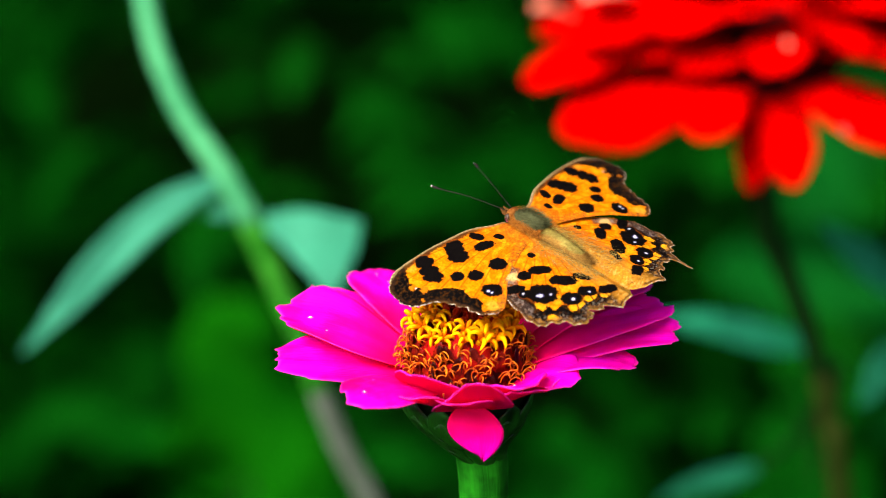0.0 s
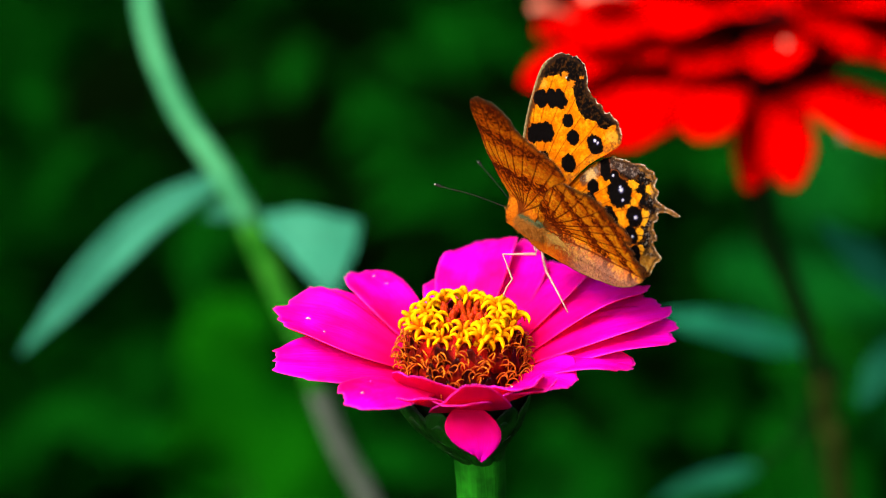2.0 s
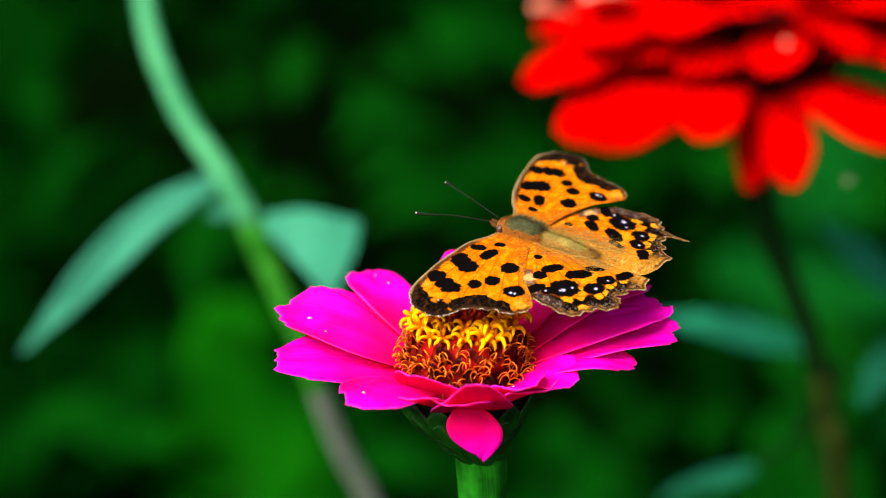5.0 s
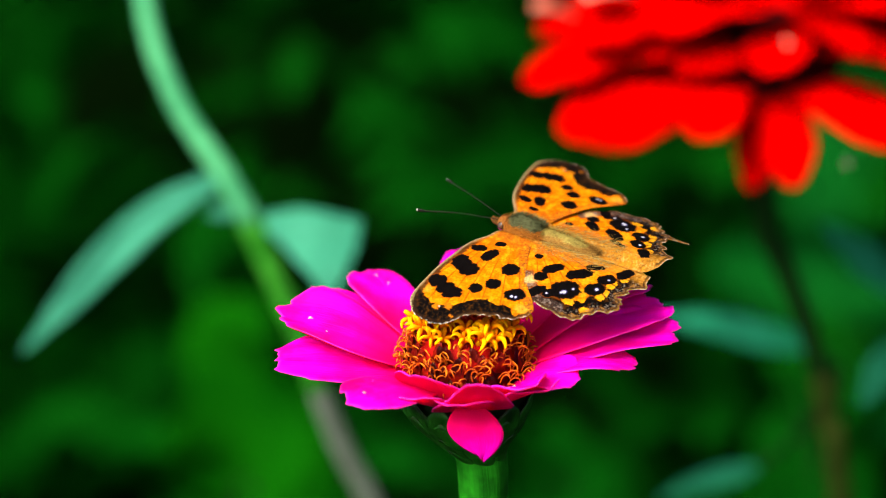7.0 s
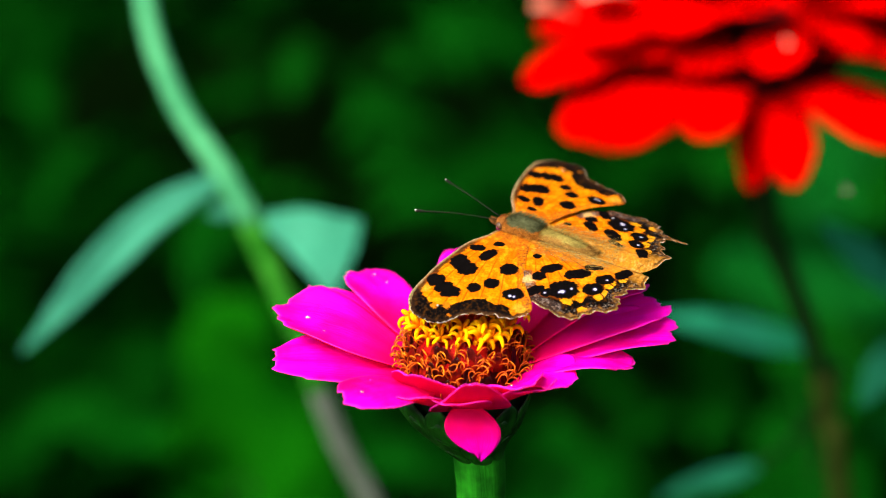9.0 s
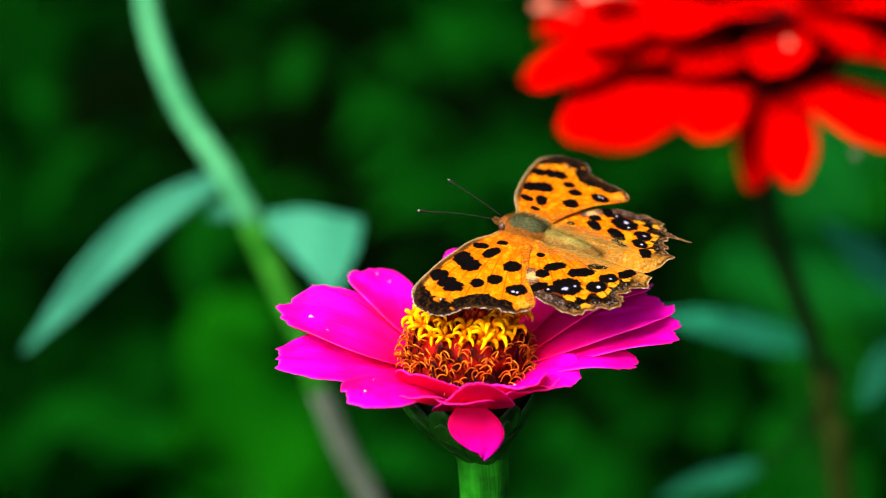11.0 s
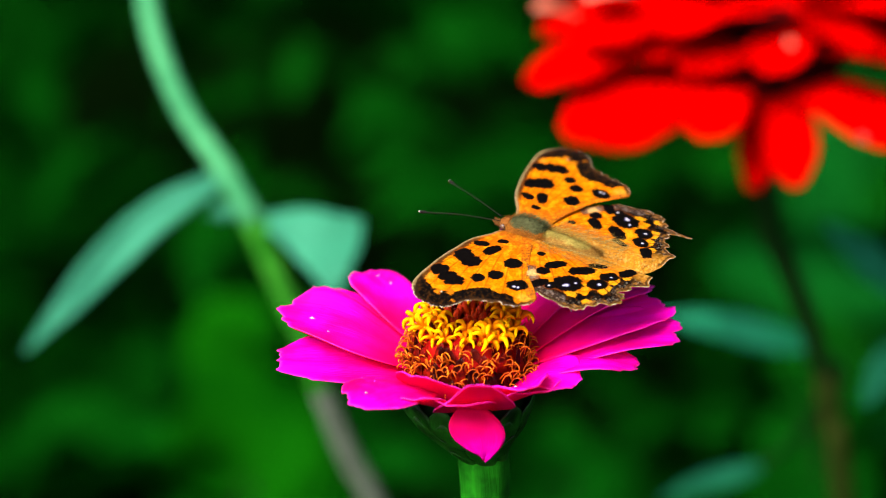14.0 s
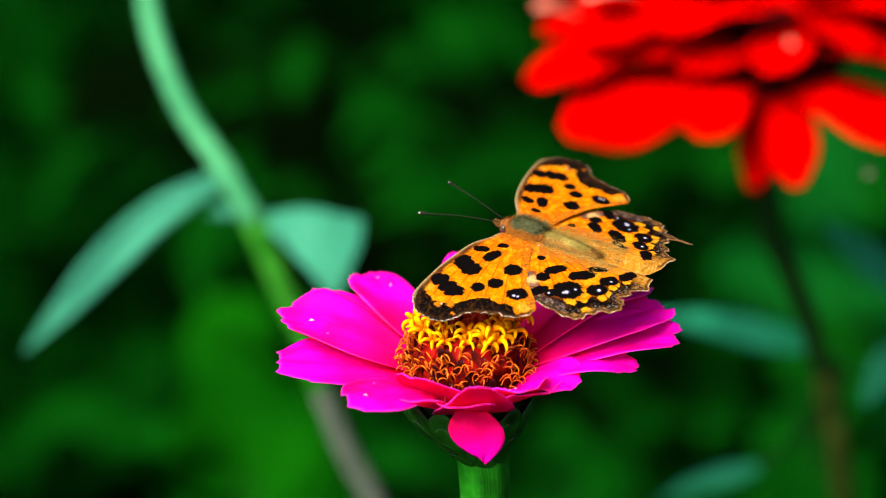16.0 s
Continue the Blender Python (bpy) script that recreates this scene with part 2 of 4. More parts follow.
def petal_grid(az, r0, r1, h, width, rng, bow=0.25, cup=0.12, roll=0.0, notch=0.05, curl=0.0, n=18, m=13, base=0.35, blunt=0.22, sweep=0.0, lift=0.0, groove=0.0):
    """A ray petal: from radius r0 at height lift to r1 at height lift + h (mm), az degrees round the flower's axis.
    bow lifts the middle, cup lifts the edges, roll leans it sideways, curl bends the tip down, sweep bends it round the axis,
    groove presses lengthwise furrows into it."""
    ca, sa = math.cos(radians(az)), math.sin(radians(az))
    ph = [rng.uniform(0, 6.28) for _ in range(5)]
    g = np.zeros((n, m, 3))
    for i in range(n):
        for j in range(m):
            w = -1 + 2 * j / (m - 1)
            rag = 0.5 * math.sin(5 * w + ph[0]) + 0.35 * math.sin(11 * w + ph[1]) + 0.25 * math.sin(23 * w + ph[4])
            s = (i / (n - 1)) * (1 - blunt * abs(w) ** 2.6 + notch * rag * (i / (n - 1)) ** 3)
            hw = width / 2 * (base + (1 - base) * math.sin(min(s / 0.62, 1) * math.pi / 2)) * (1 - 0.12 * max(0, s - 0.7) / 0.3)
            r = r0 + (r1 - r0) * s
            z = lift + h * s + bow * (r1 - r0) * math.sin(math.pi * min(s, 1)) * 0.5 - curl * max(0, s - 0.55) ** 2 * (r1 - r0) * 4
            y = hw * w
            z += cup * hw * w * w * (0.4 + 0.6 * s) * 2 + roll * y
            z += 0.02 * width * math.sin(7 * s + 3 * w + ph[2]) * s + 0.012 * width * math.sin(9 * w + ph[3]) * s
            z -= groove * width * (0.5 + 0.5 * math.cos(3 * math.pi * w)) * s * (1.2 - s)
            y += sweep * (r1 - r0) * s * s
            g[i, j] = (r * ca - y * sa, r * sa + y * ca, z)
    return g * MM


# ---- ground ----
def ground():
    xs = np.concatenate([-np.geomspace(400, 0.6, 20), np.linspace(-0.5, 0.5, 20), np.geomspace(0.6, 400, 20)])
    verts = [(x, y, (0.012 * noise.noise((x * 9, y * 9, 0)) if abs(x) < 3 and abs(y) < 3 else 0)) for x in xs for y in xs]
    k = len(xs)
    faces = [(i * k + j, (i + 1) * k + j, (i + 1) * k + j + 1, i * k + j + 1) for i in range(k - 1) for j in range(k - 1)]
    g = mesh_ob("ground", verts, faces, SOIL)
    tagged(g, "dark garden soil under the flower bed", "ground", kind="structure")


def leaf_grid(points, width, rng, n=16, m=7, side=(0, 0, 1), fold=0.25, wave=0.06, skew=0.0, power=0.75):
    """A lance-shaped leaf along a smooth line; side: the way its flat faces."""
    line = spline(points, 6)
    line = line[np.linspace(0, len(line) - 1, n).astype(int)]
    g = np.zeros((n, m, 3))
    ph = rng.uniform(0, 6)
    for i in range(n):
        s = i / (n - 1)
        d = Vector(line[min(i + 1, n - 1)] - line[max(i - 1, 0)]).normalized()
        f = Vector(side)
        f = (f - d * f.dot(d)).normalized()
        x = d.cross(f)
        shape = math.sin(math.pi * min(1, s * 0.93 + 0.07)) ** power if power > 0 else min(s / 0.48, (1 - s) / 0.52) ** -power
        hw = width / 2 * shape * (1.0 - 0.25 * s) + 0.0003
        for j in range(m):
            w = -1 + 2 * j / (m - 1)
            g[i, j] = np.array(Vector(line[i]) + x * (hw * (w + skew)) + f * (fold * hw * abs(w) + wave * hw * math.sin(9 * s + 2 * w + ph)))
    return g


# ---- the magenta zinnia ----
# grains on a petal, by its azimuth: place along and across the petal, half length in mm
GRAINS = {173: (((19, 9), 0.45), ((16, 12), 0.2)), 131.3: (((22, 6), 0.22), ((19, 5), 0.2)), 228.6: (((20, 9), 0.25),), 24.9: (((21, 14), 0.25),), -58: (((15, 9), 0.25),)}
FLOWER = Vector((3.2, 0.0, 580.5)) * MM


def floret_piece():
    """One star floret: a tube with five curled, pointed lobes."""
    out = [tube([(0, 0, -0.002), (0, 0, -0.0006), (0, 0, 0.0004)], [0.00035, 0.0004, 0.00055], 6, 2)]
    for k in range(5):
        a = 2 * math.pi * k / 5
        c, s = math.cos(a), math.sin(a)
        pts = [(c * r * MM, s * r * MM, z * MM) for r, z in ((0.25, 0.0), (0.8, 0.95), (1.55, 1.25), (2.2, 0.75), (2.4, 0.2))]
        out.append(tube(pts, [0.00034, 0.00040, 0.00036, 0.00025, 0.00006], 6, 2))
    return joined(out)


def zinnia():
    rng = random.Random(11)
    z = empty("zinnia", Matrix.Translation(FLOWER), "open magenta zinnia with dark red disc and yellow star florets", "flower")
    # petals: azimuth, outer radius, tip height, width, bow, cup, roll, curl, sweep, height of the root, and how pointed the tip is
    rows = (
        (173, 28.8, 7.0, 15.5, 0.096, 0.154, -0.064, 0.023, -0.108, 0.4), (150, 28.0, 5.7, 11.0, 0.08, 0.056, 0.022, -0.048, -0.044, -0.6),
        (131.3, 27.3, 7.2, 10.2, 0.122, 0.134, 0.1, 0.03, -0.078, 0.1), (95, 23.7, 4.7, 9.0, 0.108, 0.132, 0.016, 0.017, 0.013, -0.7),
        (88.1, 29.6, 10.2, 12.0, 0.193, 0.086, -0.26, 0.065, -0.148, 0.3), (70, 28.4, 9.0, 12.5, 0.183, 0.071, -0.021, -0.034, 0.032, -0.5),
        (47, 28.5, 8.1, 11.5, 0.213, 0.14, -0.164, 0.018, 0.066, -0.2), (24.9, 30.7, 8.3, 13.0, 0.216, 0.14, -0.145, 0.031, -0.002, 0.0),
        (9.9, 30.9, 7.6, 14.2, 0.147, 0.048, -0.013, -0.01, 0.003, 0.4), (2.5, 31.8, 6.3, 12.0, 0.142, 0.08, 0.149, 0.041, -0.009, -0.3),
        (-11.7, 25.3, 4.7, 11.0, 0.123, 0.042, 0.004, 0.116, -0.001, -0.2), (-30.3, 18.8, 3.6, 10.0, 0.15, 0.05, 0.116, 0.115, -0.069, -0.4),
        (188, 28.6, 3.9, 12.0, 0.072, -0.03, -0.162, 0.052, -0.037, -0.2),
        (228.6, 24.2, 3.4, 11.0, 0.12, -0.027, -0.06, 0.03, -0.051, -0.4), (-85.5, 18.8, 5.6, 13.4, -0.02, -0.179, 0.021, -0.079, -0.013, -3.0, 0.62),
        (-58, 18.8, 5.2, 10.5, 0.136, 0.16, -0.006, 0.04, -0.083, -2.4, 0.5), (243.1, 16.6, 6.0, 11.5, 0.088, 0.071, 0.005, -0.001, -0.002, -2.6, 0.5),
        (236, 18.5, 2.6, 12.0, 0.02, 0.15, 0.0, 0.0, 0.0, -3.0), (264, 17.0, 2.4, 11.0, 0.0, 0.1, 0.0, 0.0, 0.0, -3.4), (-50, 17.5, 3.0, 11.0, 0.02, 0.15, 0.0, 0.0, 0.0, -3.0))
    for az, r, h, w, bow, cup, roll, curl, sweep, lift, *blunt in rows:
        g = petal_grid(az, 7.5, r, h - lift, w, rng, bow, cup, roll, 0.05, curl, 26, 21, blunt=blunt[0] if blunt else 0.22, sweep=sweep, lift=lift, groove=0.022)
        v, f, u = sheet(g, 0.00035)
        petal = mesh_ob("petal", v, f, PETAL, z, uv=u, under=PETAL_UNDER_SHADE)
        for place, size in GRAINS.get(az, ()):
            p = g[place]
            v, f, u = tube([tuple(p + (-size * MM, 0, 0.0001)), tuple(p + (0, 0, 0.0003)), tuple(p + (size * MM, 0, 0.0001))], [0.00004, size * 0.45 * MM, 0.00004], 7, 3, 0.2, rng)
            mesh_ob("grain", v, f, TIP, petal, "pale fallen pollen grain", uv=u)
    # the one that hangs down in front
    g = np.zeros((16, 15, 3))
    for i in range(16):
        for j in range(15):
            t, w = i / 15, -1 + j / 7
            hw = 4.1 * math.sin(math.pi * (0.17 + 0.79 * t)) ** 0.95 * (1 + 0.05 * w)
            x, drop = 0.4 + 1.6 * t + hw * w, 7.6 * t + 0.5 * math.sin(2.2 * w) * t + 0.2 * math.sin(9 * w) * t ** 4
            g[i, j] = (x * MM, (-11.7 - 1.1 * math.sin(2.2 * t) + 0.05 * hw * w * w - 0.15 * math.cos(7 * w) * t) * MM, (-0.9 - drop) * MM)
    v, f, u = sheet(g, 0.00035)
    mesh_ob("petal", v, f, PETAL, z, "drooping magenta petal", uv=u)
    # disc: a barrel with a sunken red top
    prof = ((0, 7.0), (3.0, 7.2), (4.6, 7.7), (6.0, 7.6), (7.2, 6.4), (8.4, 4.0), (8.8, 1.0), (8.0, -1.5), (6.0, -2.5), (0, -2.6))
    verts, faces = [], []
    for r, h in prof:
        for k in range(24):
            a = 2 * math.pi * k / 24
            verts.append((r * math.cos(a) * MM, r * math.sin(a) * MM, h * MM))
    for i in range(len(prof) - 1):
        for k in range(24):
            a, b = i * 24 + k, i * 24 + (k + 1) % 24
            faces.append((a, a + 24, b + 24, b))
    mesh_ob("disc", verts, faces, CORE, z, "dark red disc")
    # chaff scales, tier over tier
    grid = [[((w * hw) * MM, (0.2 * w * w - 0.35 * t) * -1 * MM, t * 3.2 * MM) for w in (-1, -0.4, 0.4, 1)] for t, hw in ((0, 0.7), (0.45, 0.8), (0.8, 0.6), (1.0, 0.15))]
    v, f, u = sheet(grid, 0.00015)
    scale0 = None
    for tier, (rad, h, cnt) in enumerate(((9.2, -0.5, 34), (9.1, 1.0, 34), (8.7, 2.6, 32), (8.1, 4.0, 30), (7.0, 5.4, 26), (4.0, 6.2, 16))):
        for k in range(cnt):
            a = 2 * math.pi * (k + 0.5 * (tier % 2) + rng.uniform(-0.25, 0.25)) / cnt
            m = pose(rad * math.cos(a) * MM, rad * math.sin(a) * MM, (h + rng.uniform(-0.4, 0.4)) * MM, rng.uniform(-22, 10), rng.uniform(-20, 20), math.degrees(a) + 90 + rng.uniform(-20, 20))
            if scale0 is None:
                scale0 = mesh_ob("chaff_scale", v, f, CHAFF, z, uv=u)
                scale0.matrix_basis = m
            else:
                again(scale0, m, z)
    # curled stigmas, two shapes
    hooks = []
    for pts in (((0, 0, -0.5), (0, -0.35, 0.5), (0.1, -0.9, 1.0), (0.2, -1.45, 0.75), (0.25, -1.6, 0.25)), ((0, 0, -0.5), (0.3, -0.3, 0.4), (0.9, -0.5, 0.75), (1.5, -0.6, 0.55), (1.7, -0.6, 0.05))):
        vv, ff, uu = tube([tuple(q * MM for q in p) for p in pts], [0.00011, 0.00012, 0.00012, 0.0001, 0.00006], 5, 3)
        o = mesh_ob("stigma", vv, ff, STIGMA, z, uv=uu)
        hooks.append(o)
    first = [True, True]
    for k in range(290):
        a, h = rng.uniform(0, 2 * math.pi), rng.uniform(0.2, 6.4)
        rad = np.interp(h, (0, 3, 5, 6.5), (9.7, 9.2, 8.4, 7.6))
        m = pose(rad * math.cos(a) * MM, rad * math.sin(a) * MM, h * MM, rng.uniform(-25, 35), rng.uniform(-50, 50), math.degrees(a) + 90 + rng.uniform(-40, 40))
        i = k % 2
        if first[i]:
            hooks[i].matrix_basis, first[i] = m, False
        else:
            again(hooks[i], m, z)
    # yellow star florets round the rim
    vv, ff, uu = floret_piece()
    star = None
    spots = [(7.2, 7.8, 19), (5.6, 8.6, 12)]
    for rad, h, cnt in spots:
        for k in range(cnt):
            a = 2 * math.pi * (k + rng.uniform(-0.3, 0.3)) / cnt
            lean = 34 if rad > 6.2 else 8
            m = pose((rad + rng.uniform(-0.4, 0.4)) * math.cos(a) * MM, (rad + rng.uniform(-0.4, 0.4)) * math.sin(a) * MM, (h + rng.uniform(-0.6, 0.5)) * MM, 0, 0, math.degrees(a)) @ pose(0, 0, 0, rng.uniform(-14, 14), lean + rng.uniform(-22, 18), rng.uniform(0, 72)) @ Matrix.Scale(rng.uniform(0.75, 1.15), 4)
            if star is None:
                star = mesh_ob("floret", vv, ff, FLORET, z, "yellow star floret", uv=uu)
                star.matrix_basis = m
            else:
                again(star, m, z)
    # unopened buds on the sunken top
    v, f, u = tube([(0, 0, -0.0012), (0, 0, 0.0002), (0.0001, 0, 0.0012), (0.0001, 0, 0.0018)], [0.0004, 0.0005, 0.00055, 0.00015], 7, 2)
    bud = None
    for k in range(46):
        rad, a = 4.6 * math.sqrt((k + 0.5) / 46), k * 2.39996
        m = pose(rad * math.cos(a) * MM, rad * math.sin(a) * MM, (7.3 + 0.03 * rad * rad + rng.uniform(-0.3, 0.5)) * MM, rng.uniform(-25, 25), rng.uniform(-25, 25), 0) @ Matrix.Scale(rng.uniform(0.6, 1.15), 4)
        if bud is None:
            bud = mesh_ob("bud", v, f, BUD, z, "red unopened floret", uv=u)
            bud.matrix_basis = m
        else:
            again(bud, m, z)
    # receptacle, bracts, stem: the cup leans over to meet the stem
    prof = ((8.8, -0.6), (9.2, -3.0), (8.9, -5.6), (7.9, -8.0), (6.3, -10.2), (4.9, -12.0), (4.0, -13.4), (3.3, -15.0))
    lean = lambda h: float(np.interp(-h, (6.0, 12.0, 14.4), (0.0, 1.3, 2.4)))
    verts, faces = [], []
    for r, h in prof:
        for k in range(24):
            a = 2 * math.pi * k / 24
            verts.append(((r * math.cos(a) + lean(h)) * MM, r * math.sin(a) * MM, h * MM))
    for i in range(len(prof) - 1):
        for k in range(24):
            a, b = i * 24 + k, i * 24 + (k + 1) % 24
            faces.append((a, a + 24, b + 24, b))
    mesh_ob("receptacle", verts, faces, BRACT, z)
    for tier, (low, high, cnt, half) in enumerate(((-7.4, -2.4, 13, 2.7), (-10.2, -4.8, 11, 2.6), (-12.8, -8.2, 9, 2.2), (-14.4, -11.4, 7, 1.9))):
        for k in range(cnt):
            a = 360.0 * (k + 0.5 * (tier % 2)) / cnt + rng.uniform(-7, 7)
            g = np.zeros((8, 9, 3))
            flare = rng.uniform(0.1, 0.7)
            for i in range(8):
                for j in range(9):
                    t, w = i / 7, -1 + j / 4
                    hw = half * (0.75 + 0.25 * math.sin(3.1 * min(t, 0.5))) * (1 - 0.9 * max(0, t - 0.45) ** 1.7 / 0.36)
                    h = low + (high - low) * t
                    rr = float(np.interp(-h, [-q[1] for q in prof], [q[0] for q in prof])) + 0.15 + 0.18 * (3 - tier) + flare * t * t
                    b = hw * w / rr
                    g[i, j] = ((rr * math.cos(b) + lean(h)) * MM, rr * math.sin(b) * MM, h * MM)
            turn = Matrix.Rotation(radians(a), 3, "Z")
            shift = [Vector((lean(low + (high - low) * i / 7) * MM, 0, 0)) for i in range(8)]
            g = np.array([[turn @ (Vector(p) - shift[i]) + shift[i] for p in g[i]] for i in range(8)])
            v, f, u = sheet(g, 0.0004)
            mesh_ob("bract", v, f, BRACT, z, uv=u)
    v, f, u = tube([(0.0021, 0, -0.0125), (0.0025, 0, -0.017), (0.0028, 0, -0.026), (0.0036, 0.001, -0.06), (0.006, 0.004, -0.2), (0.003, 0.01, -0.4), (0.004, 0.006, -0.59)], [0.0040, 0.0039, 0.0037, 0.0036, 0.0036, 0.004, 0.0045], 42, 6, 0.006, rng, 0.03)
    mesh_ob("stem", v, f, STEM, z, "ribbed green stem", uv=u)
    return z


# ---- the butterfly ----
FORE = ((2.6, -1.2), (3.5, 3.3), (5.5, 6.7), (6.9, 11.0), (7.8, 16.0), (8.2, 20.2), (7.3, 22.8), (6.0, 24.0), (4.3, 24.5), (2.5, 24.5), (1.0, 24.0),
        (0.0, 22.9), (-0.7, 21.6), (-2.1, 20.6), (-4.0, 19.9), (-6.1, 19.4), (-7.9, 19.0), (-9.2, 17.4), (-9.5, 16.0), (-7.8, 13.6), (-5.6, 10.8), (-3.6, 6.0), (-2.6, 2.0), (-2.4, -1.4))
HIND = ((-0.4, -0.6), (-1.8, 5.0), (-4.1, 9.4), (-5.6, 12.0), (-7.2, 13.8), (-9.0, 14.8), (-11.0, 15.0), (-12.8, 15.5), (-14.7, 15.4), (-16.4, 14.5), (-17.4, 12.9),
        (-18.5, 12.0), (-19.5, 11.75), (-20.8, 11.8), (-22.1, 11.65), (-21.9, 11.2), (-20.6, 11.15), (-19.5, 10.9), (-19.2, 9.8), (-19.3, 8.4), (-20.4, 7.0), (-20.6, 5.8), (-22.3, 4.9), (-21.4, 3.7), (-21.8, 2.2), (-20.4, 0.7), (-17.5, -0.9), (-12.0, -1.9), (-6.0, -2.2), (-0.6, -1.9))
# the near hindwing has lost its tail
HIND_WORN = HIND[:11] + ((-18.5, 12.3), (-19.7, 11.8), (-20.6, 10.9), (-20.4, 9.6), (-19.9, 8.4)) + HIND[19:]
# the inner edge of the forewing's black outer band
BAND_F = ((9.0, 18.9), (7.6, 19.3), (5.6, 20.5), (3.6, 21.2), (1.6, 20.0), (0.5, 18.8), (-0.8, 17.6), (-2.4, 17.0), (-4.0, 17.4), (-5.8, 17.1), (-7.2, 18.0), (-9.2, 19.2))
# dark spots: u, v, half length, half width, turn in degrees
SPOTS_F = ((1.3, 5.5, 0.7, 0.45, 20), (1.6, 8.4, 1.4, 0.75, 65), (3.8, 7.7, 1.0, 0.6, 20), (5.0, 11.4, 1.2, 1.0, 80), (3.0, 12.5, 1.3, 1.15, 60), (4.1, 12.0, 1.2, 1.1, 45),
           (-2.6, 10.0, 1.15, 1.0, 40), (-1.7, 13.7, 0.95, 0.85, 30), (0.3, 15.6, 0.85, 0.8, 0), (3.0, 17.9, 1.3, 0.9, 35), (4.3, 17.4, 1.2, 0.9, 40), (6.0, 16.6, 1.2, 1.0, 20), (-5.6, 14.4, 1.3, 1.0, 30))
SPOTS_H = ((-7.2, 9.2, 0.9, 0.8, 40), (-8.1, 6.9, 1.45, 0.75, 45), (-11.8, 10.3, 1.85, 1.6, 30), (-12.1, 6.3, 1.7, 0.9, 40), (-15.6, 8.4, 1.3, 1.05, 40), (-16.3, 5.6, 1.2, 0.9, 40), (-5.0, 5.3, 0.6, 0.45, 0),
           (-9.9, 11.9, 0.9, 0.75, 30), (-7.8, 12.6, 1.7, 0.7, 55), (-18.2, 3.4, 1.2, 0.8, 60), (-13.6, 3.9, 1.2, 0.5, 20))
DOTS_F = ((-5.3, 14.9, 0.22), (-5.9, 14.8, 0.2))
DOTS_H = ((-11.8, 10.8, 0.34), (-12.7, 9.6, 0.2), (-15.9, 8.3, 0.26), (-16.6, 5.6, 0.2), (-9.6, 12.1, 0.18), (-11.5, 11.1, 0.2))


def fbm(u, v, f, seed):
    return noise.fractal((u * f + seed, v * f - seed, 0.37 * seed), 1.0, 2.0, 3)


def edge_line(outline, rag):
    """The wing's outline, smooth along the costa and ragged along the outer margin."""
    line = spline(list(outline) + [outline[0]], 7)[:-1]
    out = []
    for i, (u, v) in enumerate(line):
        k = rag * fbm(u, v, 1.1, 5.0) * (1.0 if v > 3 and (u < 2.8 or v > 23) else 0.15)
        c = np.array((-5.0, 9.0)) - (u, v)
        out.append(np.array((u, v)) + c / np.linalg.norm(c) * k)
    return np.array(out)


def inside(poly, pts):
    x, y = pts[:, 0], pts[:, 1]
    res = np.zeros(len(pts), bool)
    for (x1, y1), (x2, y2) in zip(poly, np.roll(poly, -1, 0)):
        hit = (y1 > y) != (y2 > y)
        res ^= hit & (x < (x2 - x1) * (y - y1) / (y2 - y1 + 1e-12) + x1)
    return res


def seg_dist(pts, line, closed=False):
    d = np.full(len(pts), 1e9)
    nxt = np.roll(line, -1, 0) if closed else line[1:]
    for a, b in zip(line, nxt):
        ab = b - a
        t = np.clip(((pts - a) @ ab) / (ab @ ab + 1e-12), 0, 1)
        d = np.minimum(d, np.linalg.norm(pts - a - t[:, None] * ab, axis=1))
    return d


def smooth(x, a, b):
    t = np.clip((x - a) / (b - a), 0, 1)
    return t * t * (3 - 2 * t)


def lay(col, fac, rgb):
    return col + (np.array(rgb) - col) * fac[:, None]


def veins_of(fore):
    if fore:
        root = np.array((0.6, 1.2))
        ends = ((7.6, 17), (8.2, 21), (6.0, 24.5), (2.6, 25), (0.0, 23), (-2.4, 20.5), (-5.4, 19.5), (-8.4, 18.6), (-9.4, 16))
        knots = ((5.6, 8.5), (5.0, 10.5), (4.2, 11.5), (2.6, 11.8), (1.2, 11.4), (-0.2, 10.2), (-1.4, 8.0), (-2.4, 6.5), (-2.9, 5))
    else:
        root = np.array((-2.2, 1.4))
        ends = ((-6, 12.3), (-9, 14.8), (-12.8, 15.4), (-16.4, 14.4), (-18.6, 12), (-21.6, 11.3), (-20.4, 7.2), (-22, 4.9), (-21.6, 2.2))
        knots = ((-4.2, 7.5), (-6.2, 8.2), (-7.6, 7.6), (-8.8, 6.6), (-9.4, 5.6), (-9.6, 4.8), (-8.4, 3.2), (-7, 2.2), (-6, 1.4))
    return [spline((root, k, e), 8) for k, e in zip(knots, ends)]


